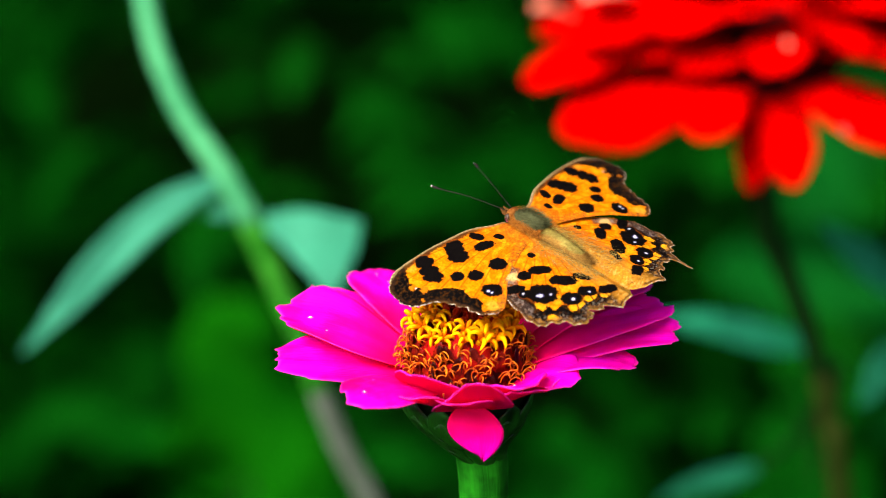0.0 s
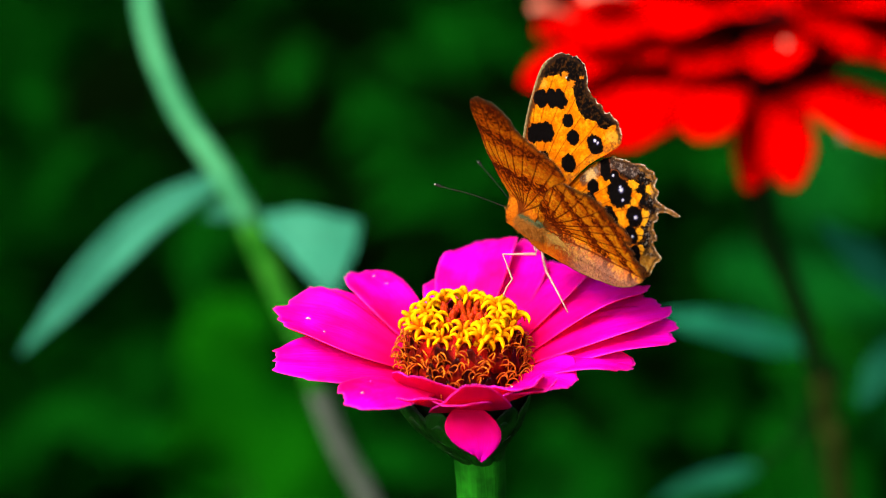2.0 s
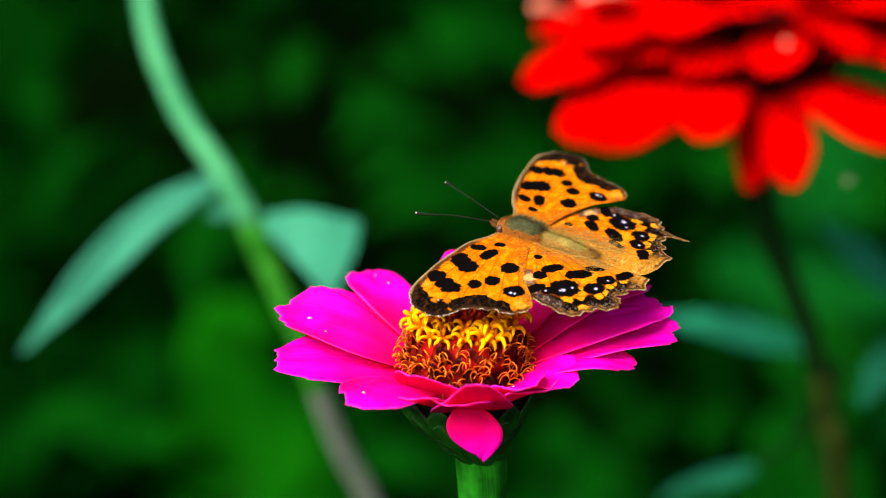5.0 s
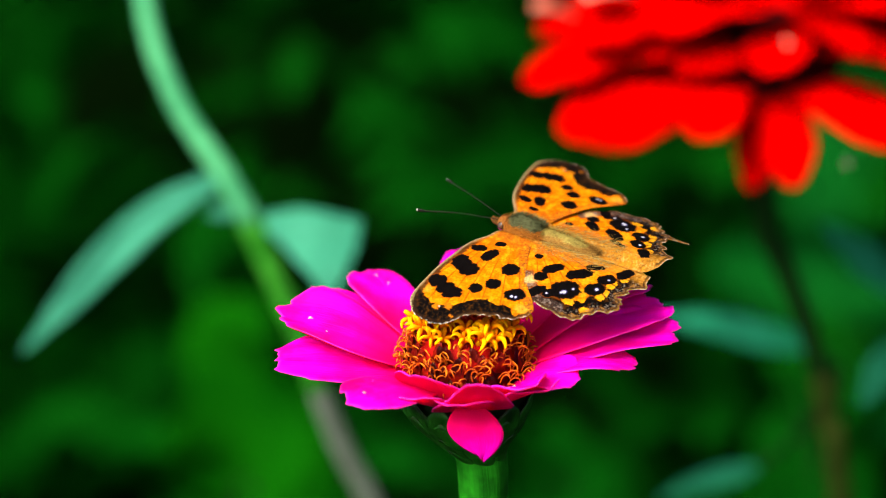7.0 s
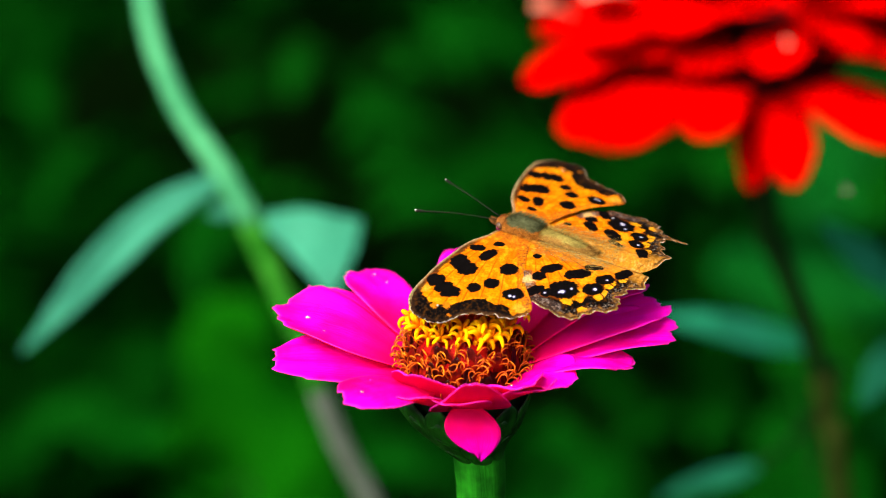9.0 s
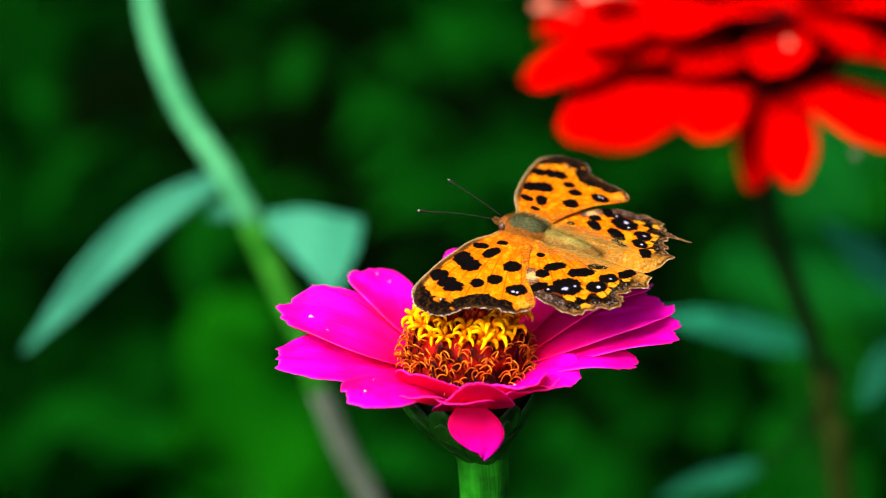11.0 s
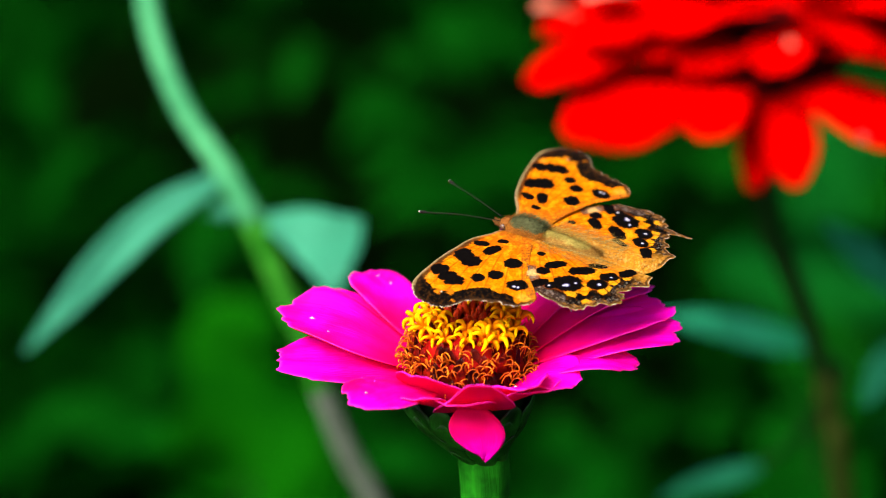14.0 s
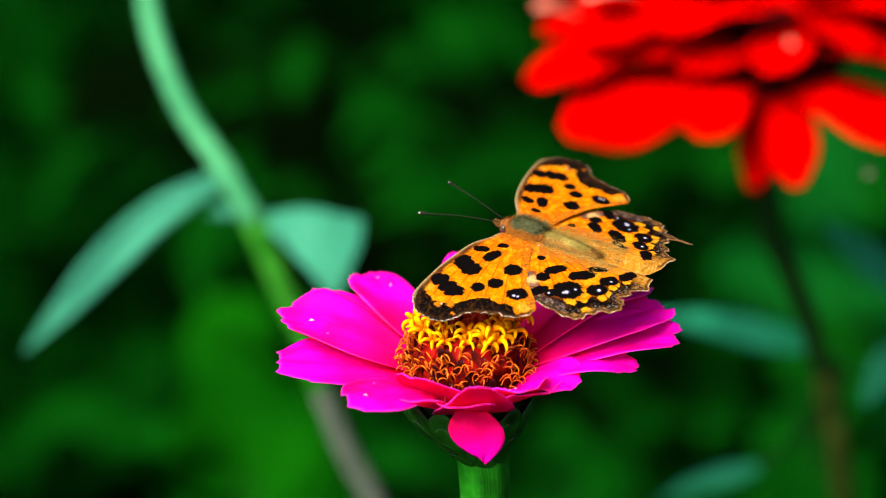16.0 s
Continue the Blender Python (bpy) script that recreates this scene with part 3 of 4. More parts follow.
def wing_colours(p, fore, upper, edge, outline):
    """The pattern of the scales: orange ground, dark spots, lunules, veins and a brown ragged margin."""
    u, v = p[:, 0], p[:, 1]
    n1 = np.array([fbm(a, b, 0.9, 2.0) for a, b in p])
    n2 = np.array([fbm(a, b, 3.5, 7.0) for a, b in p])
    n3 = np.array([fbm(a, b, 1.7, 13.0) for a, b in p])
    margin = seg_dist(p, edge, True)
    costa = seg_dist(p, spline(FORE[:7], 6)) if fore else seg_dist(p, spline(HIND[:5], 6))
    outer = seg_dist(p, spline(FORE[6:18], 6)) if fore else seg_dist(p, spline(outline[5:-5], 6))
    vd = np.min([seg_dist(p, w) for w in veins_of(fore)], axis=0)
    reach = np.hypot(u - 0.5, v)
    if upper:
        black = (0.004, 0.003, 0.003)
        col = np.tile(np.array((0.95, 0.25, 0.0005)), (len(p), 1))
        col = lay(col, smooth(reach, 15, 4) * 0.65, (0.66, 0.115, 0.001))
        col = lay(col, smooth(n1, -0.05, 0.5) * 0.65, (1.0, 0.44, 0.006))
        col = lay(col, smooth(-n1, 0.15, 0.6) * 0.45, (0.72, 0.15, 0.001))
        col = lay(col, smooth(n2, 0.2, 0.55) * 0.35, (0.55, 0.13, 0.002))
        col = lay(col, smooth(vd, 0.15, 0.05) * 0.6 * smooth(reach, 6, 11), (0.16, 0.035, 0.002))
        if fore:
            # the black outer band with its scalloped inner edge, brown towards the margin
            band = np.array(BAND_F)
            d = seg_dist(p, spline(BAND_F, 5)) * np.where(inside(np.vstack([band, ((-14, 24), (0, 32), (14, 30), (14, 19))]), p), -1, 1) + 0.28 * n1 + 0.2 * n3
            col = lay(col, smooth(d, 0.12, -0.08), black)
            col = lay(col, smooth(outer + 0.25 * n2 + 0.3 * n1, 0.7, 0.45) * smooth(v - 0.2 * u, 23.8, 21.0) * 0.8, (0.15, 0.07, 0.022))
            # faint brown-gold flecks paint the sheen of the black scales
            col = lay(col, smooth(n2 + 0.4 * n3, 0.15, 0.5) * smooth(d, 0.0, -0.8) * 0.15, (0.20, 0.09, 0.022))
            col = lay(col, smooth(np.abs(outer - 0.62 + 0.25 * n2), 0.2, 0.08) * 0.7, (0.015, 0.008, 0.006))
            for a, b, r in ((2.2, 20.6, 0.75), (3.8, 21.5, 0.6), (0.8, 22.3, 0.4)):
                col = lay(col, smooth(np.hypot(u - a, v - b) + 0.35 * n2, r, r - 0.25), (0.72, 0.22, 0.006))
            col = lay(col, smooth(np.hypot(u - 3.3, v - 21.2) + 0.1 * n2, 0.22, 0.1), (0.7, 0.68, 0.66))
            col = lay(col, smooth(np.hypot((u - 7.0) * 0.7, v - 18.7) + 0.35 * n2, 0.9, 0.5), (0.95, 0.36, 0.02))
            # the yellow corner at the lower end of the margin, dusky scales along the inner edge
            col = lay(col, smooth(np.hypot((u + 7.9) * 0.7, v - 16.6) + 0.3 * n2, 1.0, 0.6) * 0.85, (0.82, 0.40, 0.03))
            inner = seg_dist(p, np.array(((-3.0, 4.5), (-5.6, 10.4), (-9.0, 15.6))))
            col = lay(col, smooth(inner + 0.5 * n1, 1.9, 0.4) * smooth(n2, -0.3, 0.3) * 0.8, (0.20, 0.085, 0.02))
            # the leading edge: a dark streak inside a pale rim
            col = lay(col, smooth(costa + 0.25 * n2 + 0.15 * n1, 1.25, 0.85) * smooth(v, 4.5, 7.5) * 0.9, (0.03, 0.014, 0.007))
            col = lay(col, smooth(costa + 0.1 * n2, 0.5, 0.34) * 0.9, (0.30, 0.21, 0.09))
            col = lay(col, smooth(costa, 0.24, 0.12) * smooth(np.sin(v * 9 + 2 * n1), -0.3, 0.4) * 0.7, (0.62, 0.54, 0.34))
        else:
            col = lay(col, smooth(outer + 0.5 * n1 + 0.35 * np.sin(u * 2.2 + v * 1.4) + 0.25 * n2, 3.3, 2.9), black)
            # two rows of yellow cells in the dark border
            for a, b, h, w in ((-13.2, 12.1, 0.95, 0.8), (-14.0, 9.9, 1.0, 0.85), (-13.6, 7.1, 0.6, 0.95), (-13.8, 5.1, 0.6, 0.9), (-16.2, 13.1, 0.8, 0.75), (-17.1, 8.9, 0.75, 1.1), (-17.4, 6.3, 0.7, 1.05), (-9.4, 11.5, 0.7, 0.6), (-18.6, 4.3, 0.6, 0.8)):
                d = (np.abs((u - a) / h) ** 2.4 + np.abs((v - b) / w) ** 2.4) ** (1 / 2.4) + 0.25 * n2 + 0.2 * n3
                col = lay(col, smooth(d, 1.12, 0.95), (0.92, 0.40, 0.008))
            col = lay(col, smooth(vd, 0.16, 0.06) * smooth(outer, 4.2, 3.4) * 0.85, black)
            col = lay(col, smooth(outer + 0.4 * n2 + 0.2 * np.sin(u * 3 + v * 3), 0.95, 0.65) * 0.9, (0.30, 0.14, 0.03))
            col = lay(col, smooth(n2, 0.05, 0.35) * smooth(outer, 1.4, 0.8) * 0.7, (0.05, 0.02, 0.01))
            col = lay(col, smooth(n2 - 0.4 * n3, 0.25, 0.5) * smooth(outer, 2.2, 1.4) * 0.3, (0.6, 0.5, 0.42))
            # dusky, pale-flecked leading edge
            front = seg_dist(p, spline(((-5.4, 9.6), (-7.2, 12.3), (-9.4, 13.7), (-12.4, 14.0)), 5))
            col = lay(col, smooth(front + 0.4 * n1, 1.15, 0.6) * 0.85, (0.045, 0.028, 0.024))
            col = lay(col, smooth(front + 0.4 * n1, 1.0, 0.5) * smooth(n2 + 0.3 * n1, 0.1, 0.4) * 0.45, (0.42, 0.33, 0.28))
            col = lay(col, smooth(np.hypot((u + 6.2) * 0.8, (v - 10.4) * 0.8) + 0.45 * n2, 1.0, 0.6) * 0.85, (0.9, 0.58, 0.2))
            # tawny hair along the inner edge
            col = lay(col, smooth(v + 0.08 * u + 0.6 * n1, 3.6, 1.2) * 0.8, (0.55, 0.25, 0.022))
            col = lay(col, smooth(n2 + np.sin(v * 6 + 0.3 * u) * 0.3, 0.1, 0.6) * smooth(v, 3.6, 1.6) * 0.5, (0.72, 0.50, 0.14))
        # dusky hair at the wing's root, dark dusting over the cells
        col = lay(col, smooth(reach + 1.6 * n2 + 0.8 * n3, 7.0, 2.2) * 0.65, (0.24, 0.10, 0.014))
        col = lay(col, smooth(n3, 0.22, 0.5) * smooth(outer, 5.5, 3.0) * 0.4, (0.12, 0.04, 0.004))
        d = np.full(len(p), 9.0)
        for a, b, h, w, deg in (SPOTS_F if fore else SPOTS_H):
            c, s = math.cos(radians(deg)), math.sin(radians(deg))
            x, y = (u - a) * c + (v - b) * s, -(u - a) * s + (v - b) * c
            d = np.minimum(d, (np.abs(x / h / 1.2) ** 2.3 + np.abs(y / w / 1.2) ** 2.3) ** (1 / 2.3))
        d = d + 0.05 * n2 + 0.17 * n3
        col = lay(col, smooth(d, 1.3, 1.02) * 0.35, (0.42, 0.09, 0.002))
        col = lay(col, smooth(d, 1.06, 0.94), black)
        for a, b, r in (DOTS_F if fore else DOTS_H):
            r *= 1.1
            col = lay(col, smooth(np.hypot(u - a, v - b) + 0.08 * n2, r * 1.5, r * 0.9) * 0.7, (0.16, 0.16, 0.42))
            col = lay(col, smooth(np.hypot(u - a, v - b) + 0.06 * n2, r * 1.0, r * 0.5), (0.82, 0.82, 0.86))
        col = lay(col, smooth(np.abs(margin - 0.42 + 0.15 * n2), 0.22, 0.1) * 0.8 * smooth(outer, 1.3, 0.8), (0.03, 0.014, 0.008))
        col = lay(col, smooth(margin, 0.15, 0.08) * smooth(n2 + 0.5 * n1, 0.0, 0.25) * 0.8 * smooth(outer, 1.0, 0.4), (0.85, 0.72, 0.56))
    else:
        # leaf-like underside: bands of orange and red-brown across the veins
        if fore:
            across = v + 0.15 * u + 1.0 * n1 + 0.7 * n3 + 0.25 * n2
            tone = np.interp(across, (0, 4.6, 7.0, 9.0, 10.6, 12.4, 14.6, 17.0, 18.6, 20.4, 22.5), (0.45, 0.9, 0.4, 0.0, 0.7, 1.0, 0.45, 0.0, 0.6, 0.25, 0.05))
        else:
            across = -0.79 * u + 0.61 * v + 0.8 * n1 + 0.8 * n3 + 0.25 * n2
            tone = np.interp(across, (0, 3.0, 5.8, 7.5, 9.6, 11.3, 12.3, 13.3, 14.6, 15.8, 16.5, 17.2, 18.2, 19.2, 21.0), (0.6, 0.85, 0.05, 0.5, 1.0, 0.4, -0.05, 0.5, 1.0, 0.4, -0.05, 0.7, 1.0, 0.0, 0.4))
        tone = np.clip(tone + 0.22 * np.sin(across * 3.3 + 2 * n1) + 0.35 * n2 + 0.2 * n3, 0, 1)
        col = np.tile(np.array((0.10, 0.013, 0.001)), (len(p), 1))
        col = lay(col, smooth(tone, 0.05, 0.55), (0.74, 0.15, 0.002))
        col = lay(col, smooth(tone, 0.5, 0.95), (1.0, 0.40, 0.008))
        # short dark scribbles, thickest over the root half
        lines = np.sin(reach * 5.2 + 9 * n1 + 3.0 * n2)
        col = lay(col, smooth(lines, 0.72, 0.92) * smooth(n3 + 0.5 * smooth(reach, 11, 5) - 0.12, 0.0, 0.2) * 0.8, (0.05, 0.012, 0.002))
        col = lay(col, smooth(n2 - 0.3 * n1, 0.25, 0.5) * 0.5, (0.10, 0.022, 0.003))
        if not fore:
            grey = smooth(v + 0.6 * n1, 2.6, 0.2) * smooth(u, -6, -11)
            col = lay(col, grey * 0.8, (0.36, 0.17, 0.11))
            # orange-red inner flap: the petals' red light on it, painted into the scales
            col = lay(col, smooth(v + 0.5 * n1, 1.2, -0.6) * (1 - grey) * 0.7, (0.50, 0.085, 0.006))
            crackle = np.minimum(np.abs(np.sin(u * 2.6 + 2.5 * n1)), np.abs(np.sin(v * 3.4 + u * 0.6 + 2.5 * n3)))
            col = lay(col, grey * smooth(crackle, 0.22, 0.08) * 0.75, (0.12, 0.05, 0.03))
        col = lay(col, smooth(reach + 0.8 * n2, 5.0, 2.2) * 0.7, (0.72, 0.19, 0.008))
        col = lay(col, smooth(vd, 0.17, 0.07) * 0.9, (0.12, 0.014, 0.003))
        col = lay(col, smooth(outer + 0.5 * n2, 1.2, 0.6) * 0.8, (0.08, 0.035, 0.010))
        if fore:
            col = lay(col, smooth(costa + 0.15 * n2, 0.45, 0.25) * smooth(np.sin(v * 6 + 3 * n1), 0.0, 0.4) * 0.8, (0.06, 0.025, 0.01))
        col = lay(col, smooth(margin, 0.14, 0.07) * 0.8, (0.05, 0.02, 0.008))
    return np.concatenate([np.clip(col * (0.67 if upper else 0.74), 0, 1), np.ones((len(p), 1))], 1)


def wing(name, fore, left, parent, label):
    """A thin closed wing with its own scale pattern on each face."""
    outline = FORE if fore else HIND_WORN if left else HIND
    edge = edge_line(outline, 0.45 if fore else 0.55)
    step = 0.105
    lo, hi = edge.min(0), edge.max(0)
    gx, gy = np.meshgrid(np.arange(lo[0], hi[0], step), np.arange(lo[1], hi[1], step), indexing="ij")
    gy = gy + (np.arange(gx.shape[0]) % 2)[:, None] * step / 2
    pts = np.stack([gx.ravel(), gy.ravel()], 1)
    pts = pts[inside(edge, pts)]
    pts = pts[seg_dist(pts, edge, True) > step * 0.5]
    n = len(edge)
    allp = [Vector(q) for q in np.vstack([edge, pts])]
    co, _, tri, _, _, _ = delaunay_2d_cdt(allp, [(i, (i + 1) % n) for i in range(n)], [], 1, 1e-6)
    p = np.array([(c.x, c.y) for c in co])
    rim = seg_dist(p, edge, True) < 1e-4
    vd = np.min([seg_dist(p, w) for w in veins_of(fore)], axis=0)
    reach = np.hypot(p[:, 0], p[:, 1])
    z = 0.06 * smooth(vd, 0.8, 0.1) + 0.010 * reach * np.sin(reach * 0.12) + (0.10 if fore else -0.05) + np.array([0.12 * fbm(a, b, 0.25, 9.0) for a, b in p])
    z -= (1.75 if fore else 1.45) * smooth(p[:, 1], 3.0 if fore else 2.4, 0.0) + 0.35 * np.maximum(0, -p[:, 1])
    z -= 0.05 * np.maximum(0, p[:, 1] - 8.0)
    thick = np.where(rim, 0.02, 0.05)
    s = 1.0 if left else -1.0
    top = np.stack([p[:, 0], s * p[:, 1], z + thick], 1) * MM
    low = np.stack([p[:, 0], s * p[:, 1], z - thick], 1) * MM
    k = len(p)
    faces = []
    count = {}
    for t in tri:
        a, b, c = t
        area = (p[b] - p[a])[0] * (p[c] - p[a])[1] - (p[b] - p[a])[1] * (p[c] - p[a])[0]
        if (area < 0) == left:
            a, b, c = a, c, b
        faces.append((a, b, c))
        faces.append((k + a, k + c, k + b))
        for e in ((a, b), (b, c), (c, a)):
            key = tuple(sorted(e))
            count[key] = None if key in count else e
    for e in count.values():
        if e:
            faces.append((e[1], e[0], k + e[0], k + e[1]))
    col = np.vstack([wing_colours(p, fore, True, edge, outline), wing_colours(p, fore, False, edge, outline)])
    ob = mesh_ob(name, np.vstack([top, low]), faces, WING, parent, label, colours=col)
    if fore:
        return ob
    # long soft hair over the wing's root and inner edge
    rng = random.Random(18)
    near = np.nonzero((p[:, 1] < 5.0) & (p[:, 1] > 0.4) & (p[:, 0] > -15) & (p[:, 0] < -3.5))[0]
    hv, hf, hc = [], [], []
    for _ in range(1200):
        i = int(near[rng.randrange(len(near))])
        if rng.random() < (p[i, 1] - 1.5) / 4.0:
            continue
        o = Vector(top[i])
        d = Vector((-0.75 + rng.uniform(-0.25, 0.25), s * rng.uniform(-0.15, 0.6), rng.uniform(0.12, 0.55))).normalized() * rng.uniform(0.7, 1.9) * MM
        w = Vector((0.25, s * 1.0, 0)).normalized() * 0.035 * MM
        k0 = len(hv)
        hv += [o - w, o + w, o + d]
        hf.append((k0, k0 + 1, k0 + 2))
        c = np.array(rng.choice(((0.42, 0.27, 0.06), (0.25, 0.16, 0.03), (0.5, 0.38, 0.13)))) * rng.uniform(0.5, 1.0)
        hc += [np.append(c * q, 1.0) for q in (0.7, 0.7, 1.0)]
    tagged(mesh_ob("wing_hair", hv, hf, FUR, ob, colours=hc), "soft tawny hair", kind="stuff")
    return ob


def furry(name, rings, parent, shade, label, hairs, length, rng):
    """A segmented body part along the body's own axis, with short hair standing off it.
    rings: place along the axis, height, half width, half height in mm."""
    verts, faces, col = [], [], []
    line = spline(rings, 5)
    m = 16
    for x, h, w, t in line:
        for k in range(m):
            a = 2 * math.pi * k / m
            verts.append((x * MM, w * math.cos(a) * MM, (h + t * math.sin(a)) * MM))
    for i in range(len(line) - 1):
        for k in range(m):
            a, b = i * m + k, i * m + (k + 1) % m
            faces.append((a, b, b + m, a + m))
    faces += [tuple(range(m)), tuple(reversed(range((len(line) - 1) * m, len(line) * m)))]
    for v in verts:
        n1 = noise.noise(Vector(v) * 900)
        col.append(np.array(shade(v[0] / MM, v[1] / MM, v[2] / MM)) * (1 + 0.35 * n1))
    base = len(verts)
    for _ in range(hairs):
        i, k, f, g = rng.randrange(len(line) - 1), rng.randrange(m), rng.random(), rng.random()
        p = Vector(verts[i * m + k]).lerp(Vector(verts[i * m + (k + 1) % m]), f).lerp(Vector(verts[(i + 1) * m + k]).lerp(Vector(verts[(i + 1) * m + (k + 1) % m]), f), g)
        x, h = line[i][0] * MM, line[i][1] * MM
        out = (p - Vector((x, 0, h))).normalized()
        d = (out * 0.75 + Vector((-0.7 + rng.uniform(-0.6, 0.6), rng.uniform(-0.7, 0.7), rng.uniform(-0.3, 0.5)))).normalized() * length * rng.uniform(0.5, 1.1) * MM
        sd = d.cross(out).normalized() * 0.028 * MM
        q = len(verts)
        verts += [tuple(p - sd), tuple(p + sd), tuple(p + d * 0.6 + sd * 0.6 + out * 0.05 * MM), tuple(p + d)]
        faces += [(q, q + 1, q + 2), (q, q + 2, q + 3)]
        c = np.array(shade(p.x / MM, p.y / MM, p.z / MM)) * rng.uniform(0.6, 1.5)
        col += [c * 0.7, c * 0.7, c, c * 1.1]
    colours = np.concatenate([np.clip(np.array(col) * 0.66, 0, 1), np.ones((len(col), 1))], 1)
    return mesh_ob(name, verts, faces, FUR, parent, label, colours=colours)


def butterfly():
    rng = random.Random(5)
    b = empty("butterfly", Matrix(), "orange black-spotted butterfly with ragged wings resting on a zinnia", "butterfly")
    wings = (wing("forewing", True, True, b, "spotted orange forewing"), wing("hindwing", False, True, b, "ragged spotted hindwing, its tail worn off"),
             wing("forewing", True, False, b, "spotted orange forewing"), wing("hindwing", False, False, b, "ragged spotted hindwing with a tail"))
    furry("thorax", ((3.2, -0.5, 1.0, 0.9), (2.0, -0.25, 1.8, 1.45), (0.2, -0.2, 2.15, 1.6), (-1.8, -0.25, 1.9, 1.4), (-3.0, -0.4, 1.4, 1.1)), b,
          lambda x, y, z: (0.14, 0.16, 0.07) if z > 0.6 and abs(y) < 1.6 else (0.44, 0.16, 0.02), "olive furry thorax", 4200, 1.3, rng)
    furry("abdomen", ((-2.6, -0.5, 1.2, 1.1), (-4.6, -0.4, 1.3, 1.1), (-7.0, -0.45, 1.25, 1.05), (-9.4, -0.6, 1.0, 0.85), (-11.2, -0.8, 0.7, 0.6), (-12.0, -0.9, 0.3, 0.3)), b,
          lambda x, y, z: (0.42, 0.34, 0.08) if z > 0.0 and abs(y) < 0.9 else (0.44, 0.24, 0.05), "olive-yellow furry abdomen", 3000, 1.1, rng)
    head = furry("head", ((4.5, -0.6, 0.3, 0.4), (4.1, -0.5, 0.95, 0.95), (3.4, -0.4, 1.15, 1.05), (2.6, -0.5, 1.0, 1.0)), b,
                 lambda x, y, z: (0.34, 0.13, 0.025), "tawny head", 600, 0.7, rng)
    for s in (1, -1):
        v, f, u = tube([(3.5 * MM, s * 0.7 * MM, -0.5 * MM), (3.75 * MM, s * 1.0 * MM, -0.45 * MM), (3.95 * MM, s * 1.25 * MM, -0.4 * MM)], [0.0006, 0.0007, 0.0003], 10, 3)
        mesh_ob("eye", v, f, EYES, head, "dark eye", uv=u)
        v, f, u = tube([(4.2 * MM, s * 0.3 * MM, -0.8 * MM), (5.0 * MM, s * 0.35 * MM, -0.5 * MM), (5.7 * MM, s * 0.3 * MM, -0.1 * MM)], [0.0003, 0.00038, 0.0001], 8, 3, 0.15, rng)
        mesh_ob("palp", v, f, FUR_PLAIN, head, "tawny palp", uv=u)
        tip = Vector((15.9, s * 4.8, 0.5)) * MM
        root = Vector((4.3, s * 0.5, 0.2)) * MM
        mid = (root + tip) / 2 + Vector((0, s * -0.1, 0.25)) * MM
        club = tip + (root - tip) * 0.13
        v, f, u = tube([root, mid, club, club + (tip - club) * 0.6, tip], [0.00006, 0.00006, 0.00009, 0.00024, 0.0002], 7, 5)
        a = mesh_ob("antenna", v, f, ANTENNA, head, "thin dark antenna with a club", uv=u)
        v, f, u = tube([tip - (tip - root) * 0.004, tip + (tip - root) * 0.008, tip + (tip - root) * 0.018], [0.00018, 0.00015, 0.00006], 7, 3)
        mesh_ob("tip", v, f, TIP, a, "white antenna tip", uv=u)
    legs = []
    for pts, rad in ((((-2.0, 0.8, -3.0), (-2.6, 1.0, -4.1), (0.7, 4.8, -4.1), (-2.3, 5.6, -6.7), (-2.0, 6.4, -7.9), (-2.5, 7.6, -8.8)), 0.19),
                     (((-3.2, 0.4, -3.2), (-3.6, 0.4, -4.8), (-4.6, 0.6, -6.3), (-8.2, 1.95, -7.5), (-11.6, 3.3, -8.7)), 0.2),
                     (((-1.8, -0.6, -3.0), (-1.6, -0.2, -5.0), (1.7, 3.6, -5.2), (-1.3, 4.4, -7.8), (-1.5, 6.4, -9.4)), 0.14),
                     (((-2.8, -0.4, -3.2), (-2.9, -0.4, -5.6), (-3.6, -0.5, -7.3), (-10.6, 2.1, -9.6)), 0.14)):
        v, f, u = tube([tuple(q * MM for q in p) for p in pts], [rad * MM * 1.2, rad * MM, rad * MM * 0.85, rad * MM * 0.6], 7, 1)
        legs.append(mesh_ob("leg", v, f, LEG, b, "thin pale leg", uv=u))
    return b, wings, legs


FUR_PLAIN = plant("tawny_palp", (0.03, 0.012, 0.004), (0.10, 0.042, 0.01), (0.1, 0.06, 0.03), 1500, 0.9, 0.0, spec=0.03)


